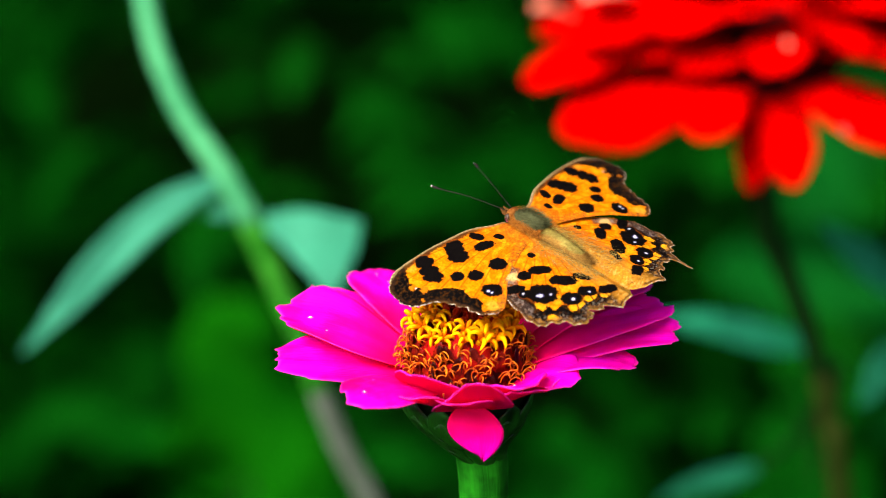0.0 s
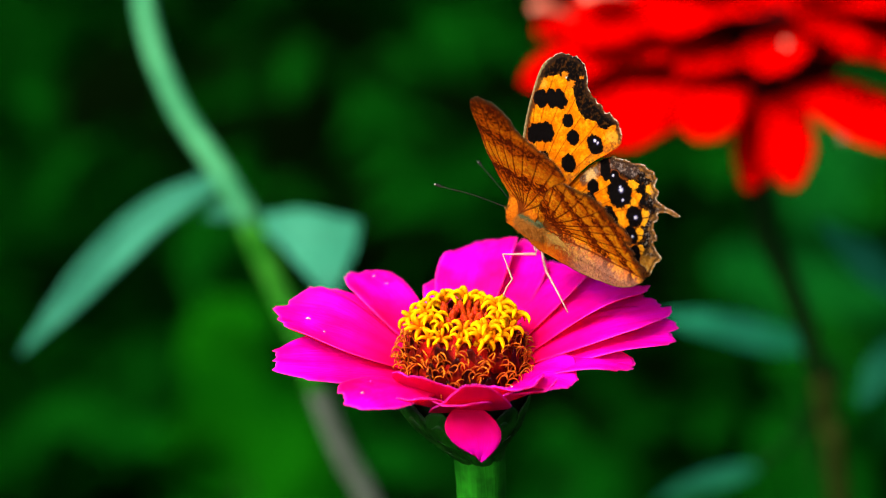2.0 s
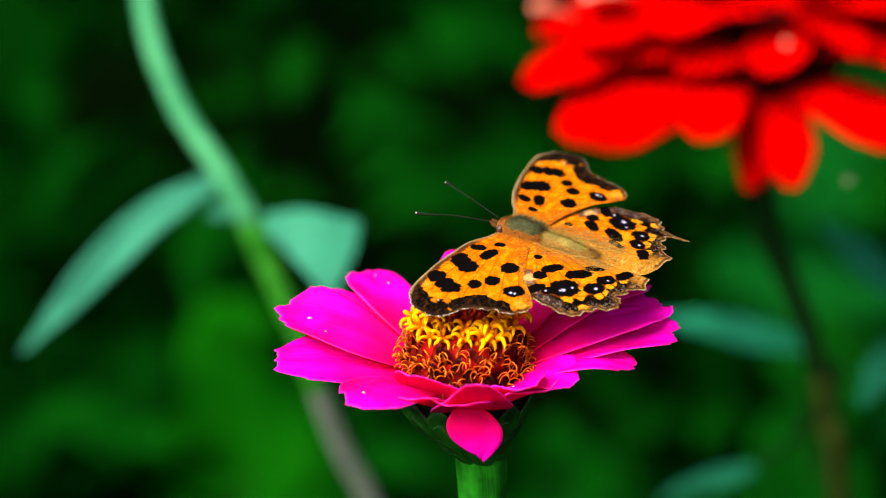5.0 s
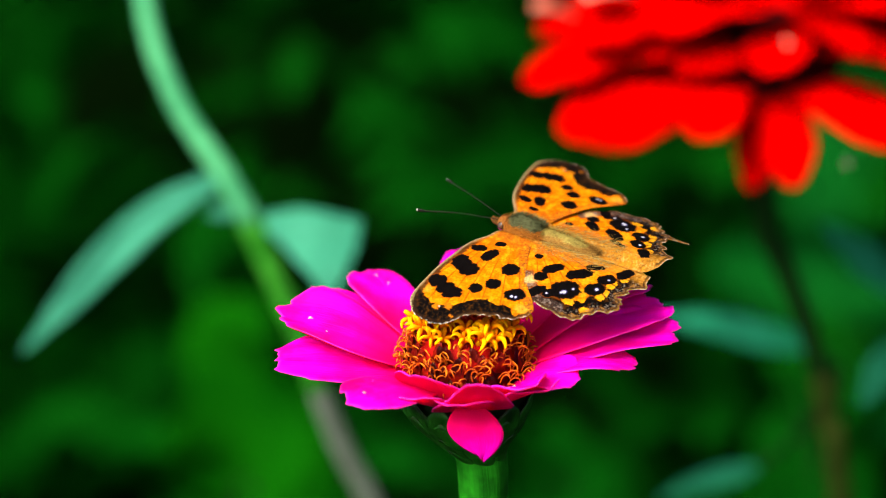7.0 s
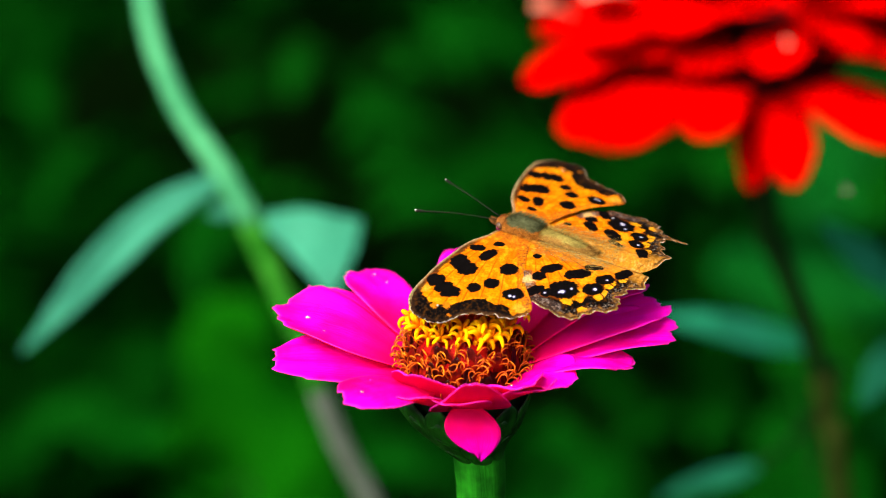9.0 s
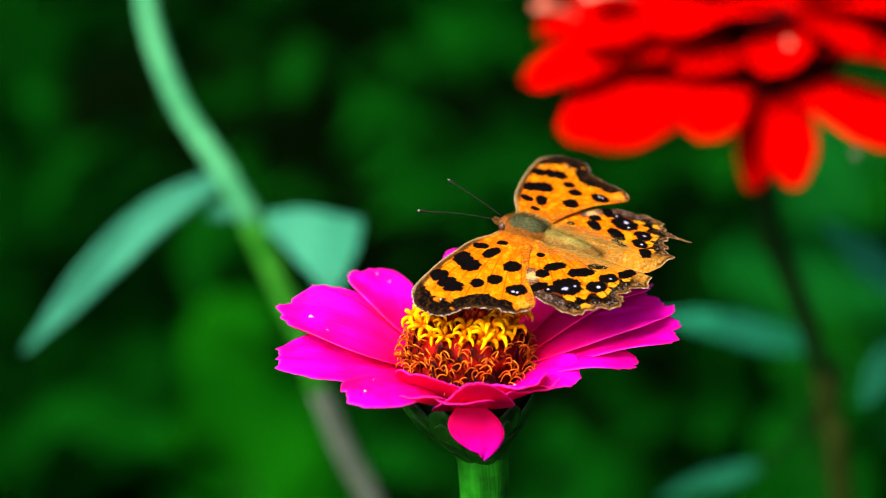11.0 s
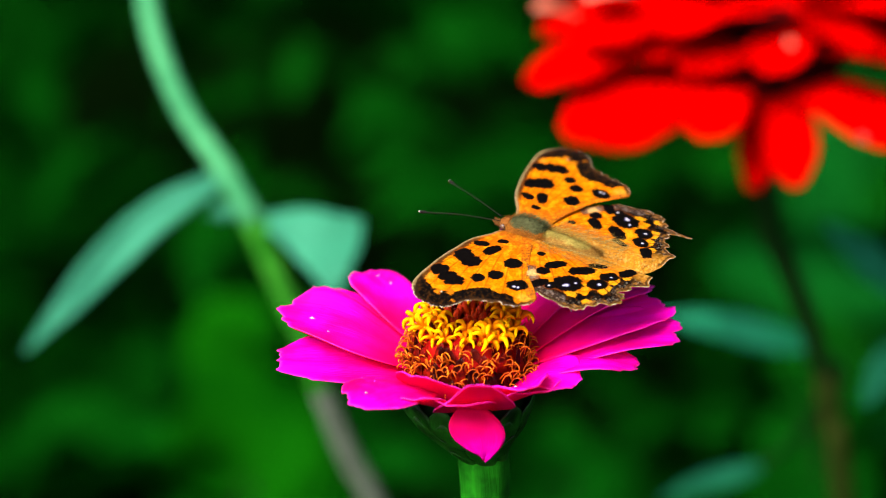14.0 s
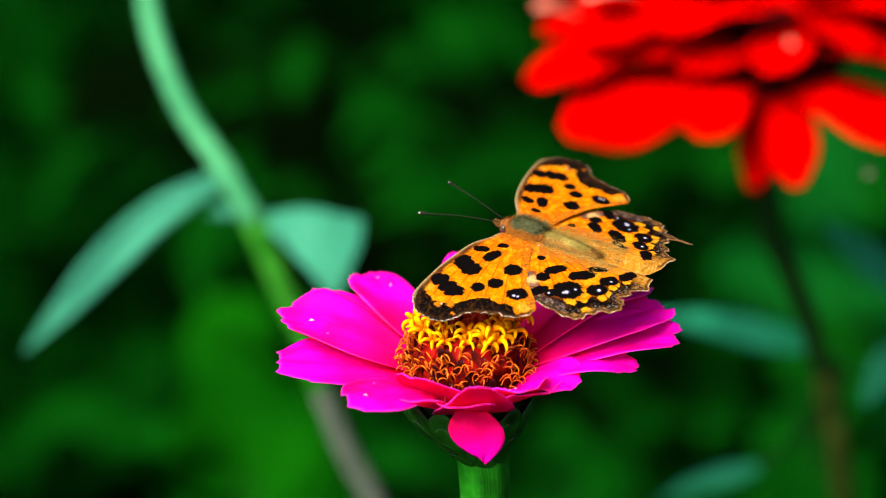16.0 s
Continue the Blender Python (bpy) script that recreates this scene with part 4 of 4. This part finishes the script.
# ---- the scarlet zinnia behind ----
def scarlet_zinnia():
    rng = random.Random(21)
    z = empty("zinnia", Matrix.Translation((0.0751, 0.2078, 0.5670)), "double scarlet zinnia with faded petal tips and dark stem", "flower")
    # petals towards the bed's edge: azimuth, radius, tip height, width, height of the root, bow, cup, roll, curl, sweep
    rows = [
        (192.7, 54.2, -3.2, 22.4, 3, 0.192, -0.105, -0.093, 0.094, 0.0), (212.4, 51.4, -5.8, 26.5, -3, 0.137, -0.142, -0.215, 0.087, -0.037),
        (232.6, 40.3, -4.0, 18.8, -4, 0.211, -0.022, -0.106, -0.015, 0.244), (278.7, 34.6, -15.6, 11.7, -3, 0.131, -0.052, 0.135, 0.052, -0.055),
        (263.6, 27.3, -16.4, 9.2, -5, 0.154, -0.046, -0.018, 0.113, -0.06), (306.6, 47.3, -5.6, 22.6, -4, 0.131, -0.09, 0.04, -0.004, 0.027),
        (222, 43, -2.5, 13, -8, 0.16, -0.05, 0.0, 0.1, 0.0), (204, 48, -4, 13, -7, 0.16, -0.05, 0.0, 0.05, 0.0),
        (274.9, 25.3, -3.7, 14.9, 7, 0.165, -0.012, 0.166, 0.071, -0.086), (303.8, 35.2, -0.3, 12.8, 9, 0.095, 0.016, -0.073, 0.072, -0.037),
        (198.5, 46.2, 0.6, 20.6, 9, 0.181, -0.07, -0.193, 0.08, 0.04), (217.7, 33.6, 0.8, 18.4, 10, 0.201, 0.0, -0.051, 0.051, 0.03),
        (250, 22, 3, 12, 11, 0.2, 0.0, 0.0, 0.05, 0.0), (330, 34, 3, 14, 11, 0.12, 0.0, 0.0, 0.04, 0.0), (202, 38, 0, 22, 4, 0.1, 0.0, 0.0, 0.04, 0.0), (230, 30, 0, 18, 3, 0.1, 0.0, 0.0, 0.04, 0.0)]
    # the tiers on the far side: how many, from and to which azimuth, radius, tip height, width, height of the root
    for cnt, a0, a1, r, h, w, base in ((9, 332, 526, 51, 1, 20, 1), (8, 340, 528, 41, 6, 16, 8), (6, 0, 180, 31, 7, 14, 13), (3, 195, 330, 20, 4, 12, 14)):
        for k in range(cnt):
            a = a0 + (a1 - a0) * k / (cnt - 1)
            rows.append((a, r + rng.uniform(-2, 2), h + rng.uniform(-1, 1), w, base, 0.16, -0.05, 0.0, rng.uniform(0, 0.06), rng.uniform(-0.05, 0.05)))
    for az, r, h, w, base, bow, cup, roll, curl, sweep in rows:
        g = petal_grid(az, 7.0, r, h, w, rng, bow, cup, roll, 0.012, curl, n=14, m=11, sweep=sweep, lift=base, groove=0.02)
        v, f, u = sheet(g * 1.07, 0.0006)
        mesh_ob("petal", v, f, PETAL_RED, z, uv=u)
    for az, r, long, h, w, base in ((188, 52, 11, 4, 7, 8), (201, 44, 12, 2, 11, 15), (277, 21.5, 2.5, -1.0, 1.3, 8.0)):
        g = petal_grid(az, r - long, r, h, w, rng, 0.2, 0.1, 0.0, 0.03, 0.1, n=9, m=7, lift=base)
        v, f, u = sheet(g * 1.07, 0.0006)
        mesh_ob("petal", v, f, PETAL_PALE, z, "faded pinkish-white petal tip", uv=u)
    # disc widened and blackened to paint the shade between the petal tiers
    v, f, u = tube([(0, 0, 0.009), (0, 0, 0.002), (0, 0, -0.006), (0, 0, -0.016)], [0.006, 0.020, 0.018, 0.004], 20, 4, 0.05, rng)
    mesh_ob("disc", v, f, SHADE_DISC, z, "dark red disc", uv=u)
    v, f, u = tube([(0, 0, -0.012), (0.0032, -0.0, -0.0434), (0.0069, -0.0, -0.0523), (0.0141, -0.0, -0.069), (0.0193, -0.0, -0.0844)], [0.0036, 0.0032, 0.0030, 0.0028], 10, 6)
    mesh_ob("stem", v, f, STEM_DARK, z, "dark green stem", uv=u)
    v, f, u = tube([(0.0193, -0.0, -0.0844), (0.0224, -0.0, -0.1002), (0.0265, -0.0, -0.1196), (0.05, 0.01, -0.3), (0.06, 0.02, -0.567)], [0.0028, 0.0028, 0.003, 0.0034, 0.004], 10, 6)
    mesh_ob("lower_stem", v, f, STEM_OLIVE, z, "olive-brown foot of the stem", uv=u)


# ---- the bent plant beside ----
def bent_plant():
    rng = random.Random(31)
    top = ((-0.0752, 0.2451, 0.6060), (-0.0736, 0.2298, 0.5815), (-0.0707, 0.2188, 0.5676), (-0.0633, 0.2074, 0.5528), (-0.0532, 0.1990, 0.5400), (-0.0458, 0.1942, 0.5282))
    low = ((-0.0458, 0.1942, 0.5282), (-0.0395, 0.1921, 0.5123), (-0.0337, 0.1907, 0.4981), (-0.0307, 0.1902, 0.4863))
    dry = ((-0.0307, 0.1902, 0.4863), (-0.0246, 0.1899, 0.4695), (-0.0165, 0.1890, 0.4511), (-0.0024, 0.1751, 0.4060), (0.02, 0.17, 0.2), (0.03, 0.17, 0.0))
    base = empty("bent_plant", pose(0.03, 0.17, 0), "pale green plant with a bent stem and long drooping leaves", "plant")
    shift = Vector((-0.03, -0.17, 0))

    def sh(pts):
        return [tuple(Vector(p) + shift) for p in pts]
    v, f, u = tube(sh(top), [0.0025, 0.0026, 0.0027, 0.0030], 12, 6)
    mesh_ob("upper_stem", v, f, STEM_PALE, base, "pale green stem", uv=u)
    v, f, u = tube(sh(low), [0.0034, 0.0028, 0.0028], 12, 6)
    mesh_ob("lower_stem", v, f, STEM_MID, base, "green stem", uv=u)
    v, f, u = tube(sh(dry), [0.0026, 0.0029, 0.0030, 0.0035, 0.004], 12, 6)
    mesh_ob("stem_foot", v, f, STEM_DRY, base, "dry grey-brown stem foot", uv=u)
    for pts, width, side, skew, power in ((((-0.0536, 0.1981, 0.5378), (-0.0676, 0.1894, 0.5322), (-0.0794, 0.1815, 0.5233), (-0.0886, 0.1757, 0.5143), (-0.0983, 0.1716, 0.5042)), 0.0090, (0.25, -0.75, 0.55), 0.0, 0.75),
                             (((-0.0462, 0.1944, 0.5286), (-0.0385, 0.1887, 0.5251), (-0.0334, 0.1830, 0.5216), (-0.0293, 0.1776, 0.5190), (-0.0262, 0.1761, 0.5136)), 0.0212, (0.1, -0.7, 0.6), -0.95, -0.9),
                             (((-0.0520, 0.1982, 0.5274), (-0.0555, 0.2062, 0.5257), (-0.0589, 0.2113, 0.5223)), 0.006, (0, -0.5, 0.8), 0.0, 0.75)):
        v, f, u = sheet(leaf_grid(sh(pts), width, rng, side=side, fold=0.3 if skew == 0 else 0.05, skew=skew, power=power), 0.0005)
        mesh_ob("leaf", v, f, LEAF_TEAL, base, "long bluish-green drooping leaf", uv=u)


# ---- leaves and stems out of focus ----
def leafy_plant(top, leaves, mat, label, radius=0.003):
    rng = random.Random(int(top[0] * 1000) + 77)
    o = Vector((top[0] + 0.01, top[1] + 0.01, 0.0))
    base = empty("leafy_plant", Matrix.Translation(o), label, "plant", "garden plants behind the flowers")
    line = [(0, 0, 0), (0.004, 0.0, top[2] * 0.3), (-0.004, -0.006, top[2] * 0.7), tuple(Vector(top) - o)]
    v, f, u = tube(line, [radius * 1.3, radius, radius * 0.7], 9, 5)
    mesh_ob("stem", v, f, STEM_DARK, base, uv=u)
    curve = spline(line, 8)
    for pts, width, side, *own in leaves:
        pts = [tuple(Vector(p) - o) for p in pts]
        near = min(curve, key=lambda c: (Vector(c) - Vector(pts[0])).length)
        if (Vector(near) - Vector(pts[0])).length > 0.004:
            mid = (Vector(near) + Vector(pts[0])) / 2 + Vector((0, 0, -0.006))
            v, f, u = tube([tuple(near), tuple(mid), pts[0]], [radius * 0.6, radius * 0.5, radius * 0.4], 7, 4)
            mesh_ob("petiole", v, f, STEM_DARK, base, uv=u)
        v, f, u = sheet(leaf_grid(pts, width, rng, side=side, fold=0.2), 0.0006)
        mesh_ob("leaf", v, f, own[0] if own else mat, base, uv=u)


def near_foliage():
    f = (0, -0.7, 0.7)
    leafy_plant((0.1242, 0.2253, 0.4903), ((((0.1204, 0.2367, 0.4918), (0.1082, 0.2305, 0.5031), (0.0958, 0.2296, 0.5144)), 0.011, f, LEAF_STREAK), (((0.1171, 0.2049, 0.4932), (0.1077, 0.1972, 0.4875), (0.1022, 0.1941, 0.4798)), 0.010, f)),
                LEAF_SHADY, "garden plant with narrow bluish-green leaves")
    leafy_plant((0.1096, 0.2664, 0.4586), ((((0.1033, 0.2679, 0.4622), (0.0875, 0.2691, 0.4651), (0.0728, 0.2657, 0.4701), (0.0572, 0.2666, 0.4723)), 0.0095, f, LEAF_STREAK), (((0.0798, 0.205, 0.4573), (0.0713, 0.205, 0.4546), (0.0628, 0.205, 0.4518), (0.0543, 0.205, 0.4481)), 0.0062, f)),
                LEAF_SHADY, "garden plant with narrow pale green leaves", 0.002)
    leafy_plant((0.2536, 0.7908, 0.2616), ((((0.2515, 0.8080, 0.3309), (0.2045, 0.8047, 0.3227), (0.1604, 0.7926, 0.2928)), 0.102, f), (((0.2536, 0.7997, 0.2836), (0.1884, 0.7930, 0.2671), (0.1381, 0.7942, 0.2699)), 0.085, f),
                                  (((0.2536, 0.7620, 0.1902), (0.2240, 0.7797, 0.2342), (0.1973, 0.7886, 0.2561)), 0.085, f)), LEAF_SOFT, "garden plant with broad soft green leaves", 0.004)
    leafy_plant((0.1924, 0.7350, 0.2036), ((((0.1821, 0.7304, 0.2187), (0.1993, 0.7389, 0.2400), (0.2222, 0.7422, 0.2480)), 0.068, f), (((0.1957, 0.7310, 0.1402), (0.1911, 0.7397, 0.1884), (0.2028, 0.7506, 0.2154)), 0.076, f)),
                LEAF, "low garden plant with soft green leaves", 0.004)
    leafy_plant((0.062, 0.76, 0.16), ((((0.06, 0.752, 0.10), (0.066, 0.757, 0.15), (0.058, 0.765, 0.20)), 0.07, f), (((0.062, 0.757, 0.12), (0.085, 0.762, 0.15), (0.10, 0.77, 0.165)), 0.055, f)),
                LEAF, "low garden plant with soft green leaves", 0.004)
    leafy_plant((-0.1036, 0.7375, 0.1698), ((((-0.1069, 0.7376, 0.1565), (-0.1031, 0.7397, 0.1884), (-0.1109, 0.7415, 0.2197), (-0.1254, 0.7480, 0.2358)), 0.102, f), (((-0.1069, 0.7376, 0.1565), (-0.0834, 0.7464, 0.1783), (-0.0776, 0.7596, 0.2110)), 0.085, f),
                                 (((-0.1040, 0.7574, 0.2056), (-0.1014, 0.7432, 0.2506), (-0.0891, 0.7405, 0.2705)), 0.068, f)), LEAF_YOUNG, "young garden plant with bright yellow-green leaves", 0.004)
    leafy_plant((-0.3212, 1.1156, 0.1579), ((((-0.3212, 1.1156, 0.1579), (-0.2719, 1.1055, 0.1862), (-0.2254, 1.0947, 0.1863)), 0.12, f), (((-0.3136, 1.1669, 0.2849), (-0.2755, 1.1655, 0.2814), (-0.2223, 1.1669, 0.2849)), 0.12, f),
                                 (((-0.2603, 1.0586, 0.0167), (-0.2269, 1.0548, 0.0608), (-0.1881, 1.0542, 0.0859)), 0.14, f)), LEAF, "broad-leaved green garden plant", 0.004)


# shady hollows in the thicket: centre and half sizes
HOLLOWS = ((-0.055, 0.85, 0.31, 0.09, 0.22, 0.085), (-0.085, 1.3, 0.15, 0.12, 0.35, 0.1), (-0.215, 0.95, 0.31, 0.05, 0.3, 0.06), (-0.02, 0.85, 0.15, 0.045, 0.2, 0.07), (0.145, 0.86, 0.17, 0.075, 0.22, 0.075))


def foliage():
    """The thicket behind: many lance-shaped leaves on leaning shoots, too many and too soft to count."""
    rng = random.Random(41)
    pieces = []
    for k in range(3600):
        y = rng.uniform(0.75, 1.65)
        x = rng.uniform(-0.42, 0.42) * (0.6 + y)
        z = rng.uniform(-0.02, 1.0) * (0.35 + 0.5 * y)
        if noise.noise((x * 4, y * 3, z * 4)) < -0.12 or rng.random() < 0.4 and any((x - a) ** 2 / p ** 2 + (y - b) ** 2 / q ** 2 + (z - c) ** 2 / r ** 2 < 1 for a, b, c, p, q, r in HOLLOWS):
            continue
        ln, a, e = rng.uniform(0.045, 0.10), rng.uniform(0, 6.28), rng.uniform(-0.5, 0.7)
        d = Vector((math.cos(a) * math.cos(e), math.sin(a) * math.cos(e), math.sin(e)))
        p = Vector((x, y, z))
        pts = [tuple(p), tuple(p + d * ln * 0.5 + Vector((0, 0, 0.012))), tuple(p + d * ln - Vector((0, 0, 0.01)))]
        pieces.append(sheet(leaf_grid(pts, ln * rng.uniform(0.3, 0.5), rng, n=6, m=4, side=(rng.uniform(-0.5, 0.5), rng.uniform(-0.6, 0.2), 1)), 0.0006))
    v, f, u = joined(pieces)
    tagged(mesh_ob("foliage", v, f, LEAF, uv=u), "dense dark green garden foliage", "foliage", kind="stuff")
    pieces = []
    for k in range(6500):
        x, z = rng.uniform(-2.0, 2.0), rng.uniform(-0.05, 2.4)
        y = 2.1 + 0.45 * noise.noise((x * 1.6, z * 1.6, 3)) + rng.uniform(0, 0.35)
        ln, a, e = rng.uniform(0.07, 0.15), rng.uniform(0, 6.28), rng.uniform(-0.6, 0.6)
        d = Vector((math.cos(a) * math.cos(e), math.sin(a) * math.cos(e), math.sin(e)))
        p = Vector((x, y, z))
        pts = [tuple(p), tuple(p + d * ln * 0.5 + Vector((0, 0, 0.015))), tuple(p + d * ln)]
        pieces.append(sheet(leaf_grid(pts, ln * 0.5, rng, n=5, m=4, side=(rng.uniform(-0.5, 0.5), rng.uniform(-0.8, 0), 1)), 0.0006))
    v, f, u = joined(pieces)
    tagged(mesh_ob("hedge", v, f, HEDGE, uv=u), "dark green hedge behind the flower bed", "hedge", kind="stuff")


# ---- midges hovering by the flowers ----
def midge(place):
    """A tiny pale midge: body, head, two wings."""
    m = empty("midge", Matrix.Translation(place), "tiny pale midge hovering in the air", "insect")
    v, f, u = tube([(-0.9 * MM, 0, 0), (-0.3 * MM, 0, 0.1 * MM), (0.4 * MM, 0, 0.15 * MM), (0.8 * MM, 0, 0)], [0.00012, 0.0002, 0.00024, 0.00012], 8, 4)
    mesh_ob("body", v, f, LEG, m, uv=u)
    v, f, u = tube([(0.75 * MM, 0, 0), (1.0 * MM, 0, 0), (1.2 * MM, 0, -0.05 * MM)], [0.00015, 0.0003, 0.0001], 8, 3)
    mesh_ob("head", v, f, ANTENNA, m, uv=u)
    for s in (1, -1):
        pts = [(0.3 * MM, 0, 0.4 * MM), (0.0, s * 0.8 * MM, 0.8 * MM), (-0.4 * MM, s * 1.7 * MM, 1.1 * MM)]
        v, f, u = sheet(leaf_grid(pts, 0.9 * MM, random.Random(2), n=6, m=4, side=(0.2, 0, 1), fold=0.0), 0.00003)
        mesh_ob("wing", v, f, STEM_DRY, m, uv=u)
    return m


ground()
ZINNIA = zinnia()
BUTTERFLY, WINGS, LEGS = butterfly()
scarlet_zinnia()
bent_plant()
MIDGES = (midge((0.0849, 0.1470, 0.5634)),)
near_foliage()
foliage()


def motions():
    # the flower's sway on its stem: seconds, sideways and upward in mm
    sway = ((0, 0.04, 0.13), (1, 0.04, -0.0), (2, -0.08, -0.04), (3.5, 0.0, -0.0), (4, 0.04, -0.0), (6.5, 0.08, -0.0), (7.5, -0.04, -0.11), (8, -0.21, 0.02), 
        (9, -0.33, -0.0), (11.5, 0.04, 0.13), (12.5, -0.04, 0.09), (13.5, 0.04, -0.0), (14.5, -0.19, -0.33), (15, -0.25, -0.4), (15.5, -0.04, -0.4), 
        (16, -0.12, -0.54))
    walk(ZINNIA, [(t, Matrix.Translation(FLOWER + Vector((x, 0, z)) * MM)) for t, x, z in sway])
    # the butterfly's body before and after it turns on the flower
    first = Matrix(((-0.72185, -0.68823, 0.07263, 0.01307), (0.65868, -0.71545, -0.23296, 0.00767), (0.21230, -0.12032, 0.96977, 0.60126), (0.00000, 0.00000, 0.00000, 1.00000)))
    second = Matrix(((-0.88036, -0.47381, 0.02156, 0.01230), (0.45636, -0.85857, -0.23364, 0.01032), (0.12921, -0.19585, 0.97209, 0.59883), (0.00000, 0.00000, 0.00000, 1.00000)))
    body = ((0, 0, -0.25, -0.15), (0.3, 0, 0.29, 0.05), (0.6, 0, 0.33, 0.15), (1.0, 0, 0.33, 0.15), (1.5, 0, -0.01, 0.0), (1.9, 0, 0.59, 0.1), 
        (2.3, 0, 0.4, 0.2), (2.7, 0, 0.5, 0.12), (3.25, 0, 0.35, 0.12), (3.4, 1, -0.3, 0.0), (3.5, 1, -0.14, -0.05), (3.7, 1, 0.1, 0.35), 
        (4.0, 1, -0.1, -0.1), (4.2, 1, -0.12, -0.01), (6.5, 1, -0.06, 0.21), (7, 1, -0.09, 0.5), (7.5, 1, -0.16, 0.36), (8, 1, -0.21, 0.33), 
        (9, 1, -0.34, 0.45), (11.5, 1, 0.0, 0.36), (13.5, 1, -0.08, 0.33), (14.5, 1, -0.18, 0.1), (15.5, 1, -0.12, 0.11), (16, 1, -0.13, -0.05))
    rows = []
    for t, which, x, z in body:
        m = (first, second)[which].copy()
        m.translation += Vector((x, 0, z)) * MM
        rows.append((t, m))
    walk(BUTTERFLY, rows)
    for leg in LEGS:
        walk(leg, [(t, m.inverted() @ first) for t, m in rows])
    # wing angles above the body's plane: seconds, left, right
    beat = ((0, -9.8, -3), (0.1, 0.7, 4.2), (0.2, 15, 19.6), (0.3, 30, 35), (0.4, 58, 53), (0.5, 78.5, 74), (0.6, 88, 83), (0.7, 87, 84), 
        (0.9, 76.3, 74.8), (1.1, 56.4, 58.0), (1.2, 31.3, 38.7), (1.3, 8.5, 17.4), (1.4, -12, -5.5), (1.5, -10.9, -6), (1.6, -1.2, -0.3), (1.7, 6.1, 9.7), 
        (1.8, 22.4, 27), (1.9, 40.1, 43), (2, 70, 68.5), (2.3, 86.8, 84.5), (2.5, 76.3, 74.5), (2.7, 43.8, 49.5), (3, 65.6, 66), (3.2, 62.6, 63.4), 
        (3.3, 47.2, 55), (3.4, 34.1, 32.3), (3.5, 38.8, 40.3), (3.6, 65.2, 59.7), (3.7, 76.9, 64), (3.8, 67.7, 60.2), (3.9, 48.9, 51.9), (4, 27.2, 28), 
        (4.2, 9.6, 9), (4.8, -1.5, -2.5), (5.6, 2.5, 1.5), (6.3, -3.1, -5.5), (6.4, 5.1, 3.8), (6.5, 13.1, 12.9), (6.6, 19.9, 20.2), (6.7, 17.4, 18.5), 
        (6.8, 4.1, 5.1), (6.9, -3, -6.5), (7, -5.7, -6.7), (7.2, 8.3, 7.8), (7.5, 4.2, 2.4), (8, 6.2, 5), (8.5, -3.3, -6.8), (9, -5.2, -6.6), 
        (9.2, 0.9, -1.9), (10.2, -1.5, -4.5), (11.3, -1.7, -4.7), (11.5, -1.7, -4.9), (12, -0.7, -5), (12.5, -2.3, -6), (13, -3.8, -7.4), 
        (13.5, -7.3, -10), (14, 2.5, -0.8), (14.5, -1, -4.1), (15, -0.5, -0.7), (15.5, 0.8, -2.7), (16, -3, -4.4))
    drop = radians(3.5)
    # as the near wings close, the forewing draws back a little and the hindwing settles lower
    lift = [min(1.0, max(0.0, (a - 40) / 40)) for t, a, b in beat]
    walk(WINGS[0], [(t, Matrix.Rotation(radians(a), 4, "X") @ pose(1.9 * MM * k, 0, 0, 0, 0, 4.8 * k)) for (t, a, b), k in zip(beat, lift)])
    walk(WINGS[1], [(t, Matrix.Rotation(radians(a + 0.5), 4, "X") @ pose(0, -0.7 * MM * k, 0)) for (t, a, b), k in zip(beat, lift)])
    walk(WINGS[2], [(t, Matrix.Rotation(radians(-b), 4, "X") @ pose(0.4 * MM * k, -0.9 * MM * k, 0)) for (t, a, b), k in zip(beat, lift)])
    walk(WINGS[3], [(t, Matrix.Rotation(radians(-b) + drop, 4, "X")) for t, a, b in beat])

    # midges drifting on the air: seconds and place
    ways = (((0.0, (0.0851, 0.1483, 0.5667)), (2.5, (0.0849, 0.1470, 0.5634)), (3.5, (0.0865, 0.1435, 0.5548)), (7.0, (0.0859, 0.1457, 0.5601)), (9.0, (0.0857, 0.1435, 0.5548)), (12.5, (0.0885, 0.1484, 0.5668)), (14.5, (0.0887, 0.1471, 0.5638)), (16.0, (0.0898, 0.1448, 0.5581))),)
    for m, way in zip(MIDGES, ways):
        walk(m, [(t, Matrix.Translation(p)) for t, p in way])


motions()
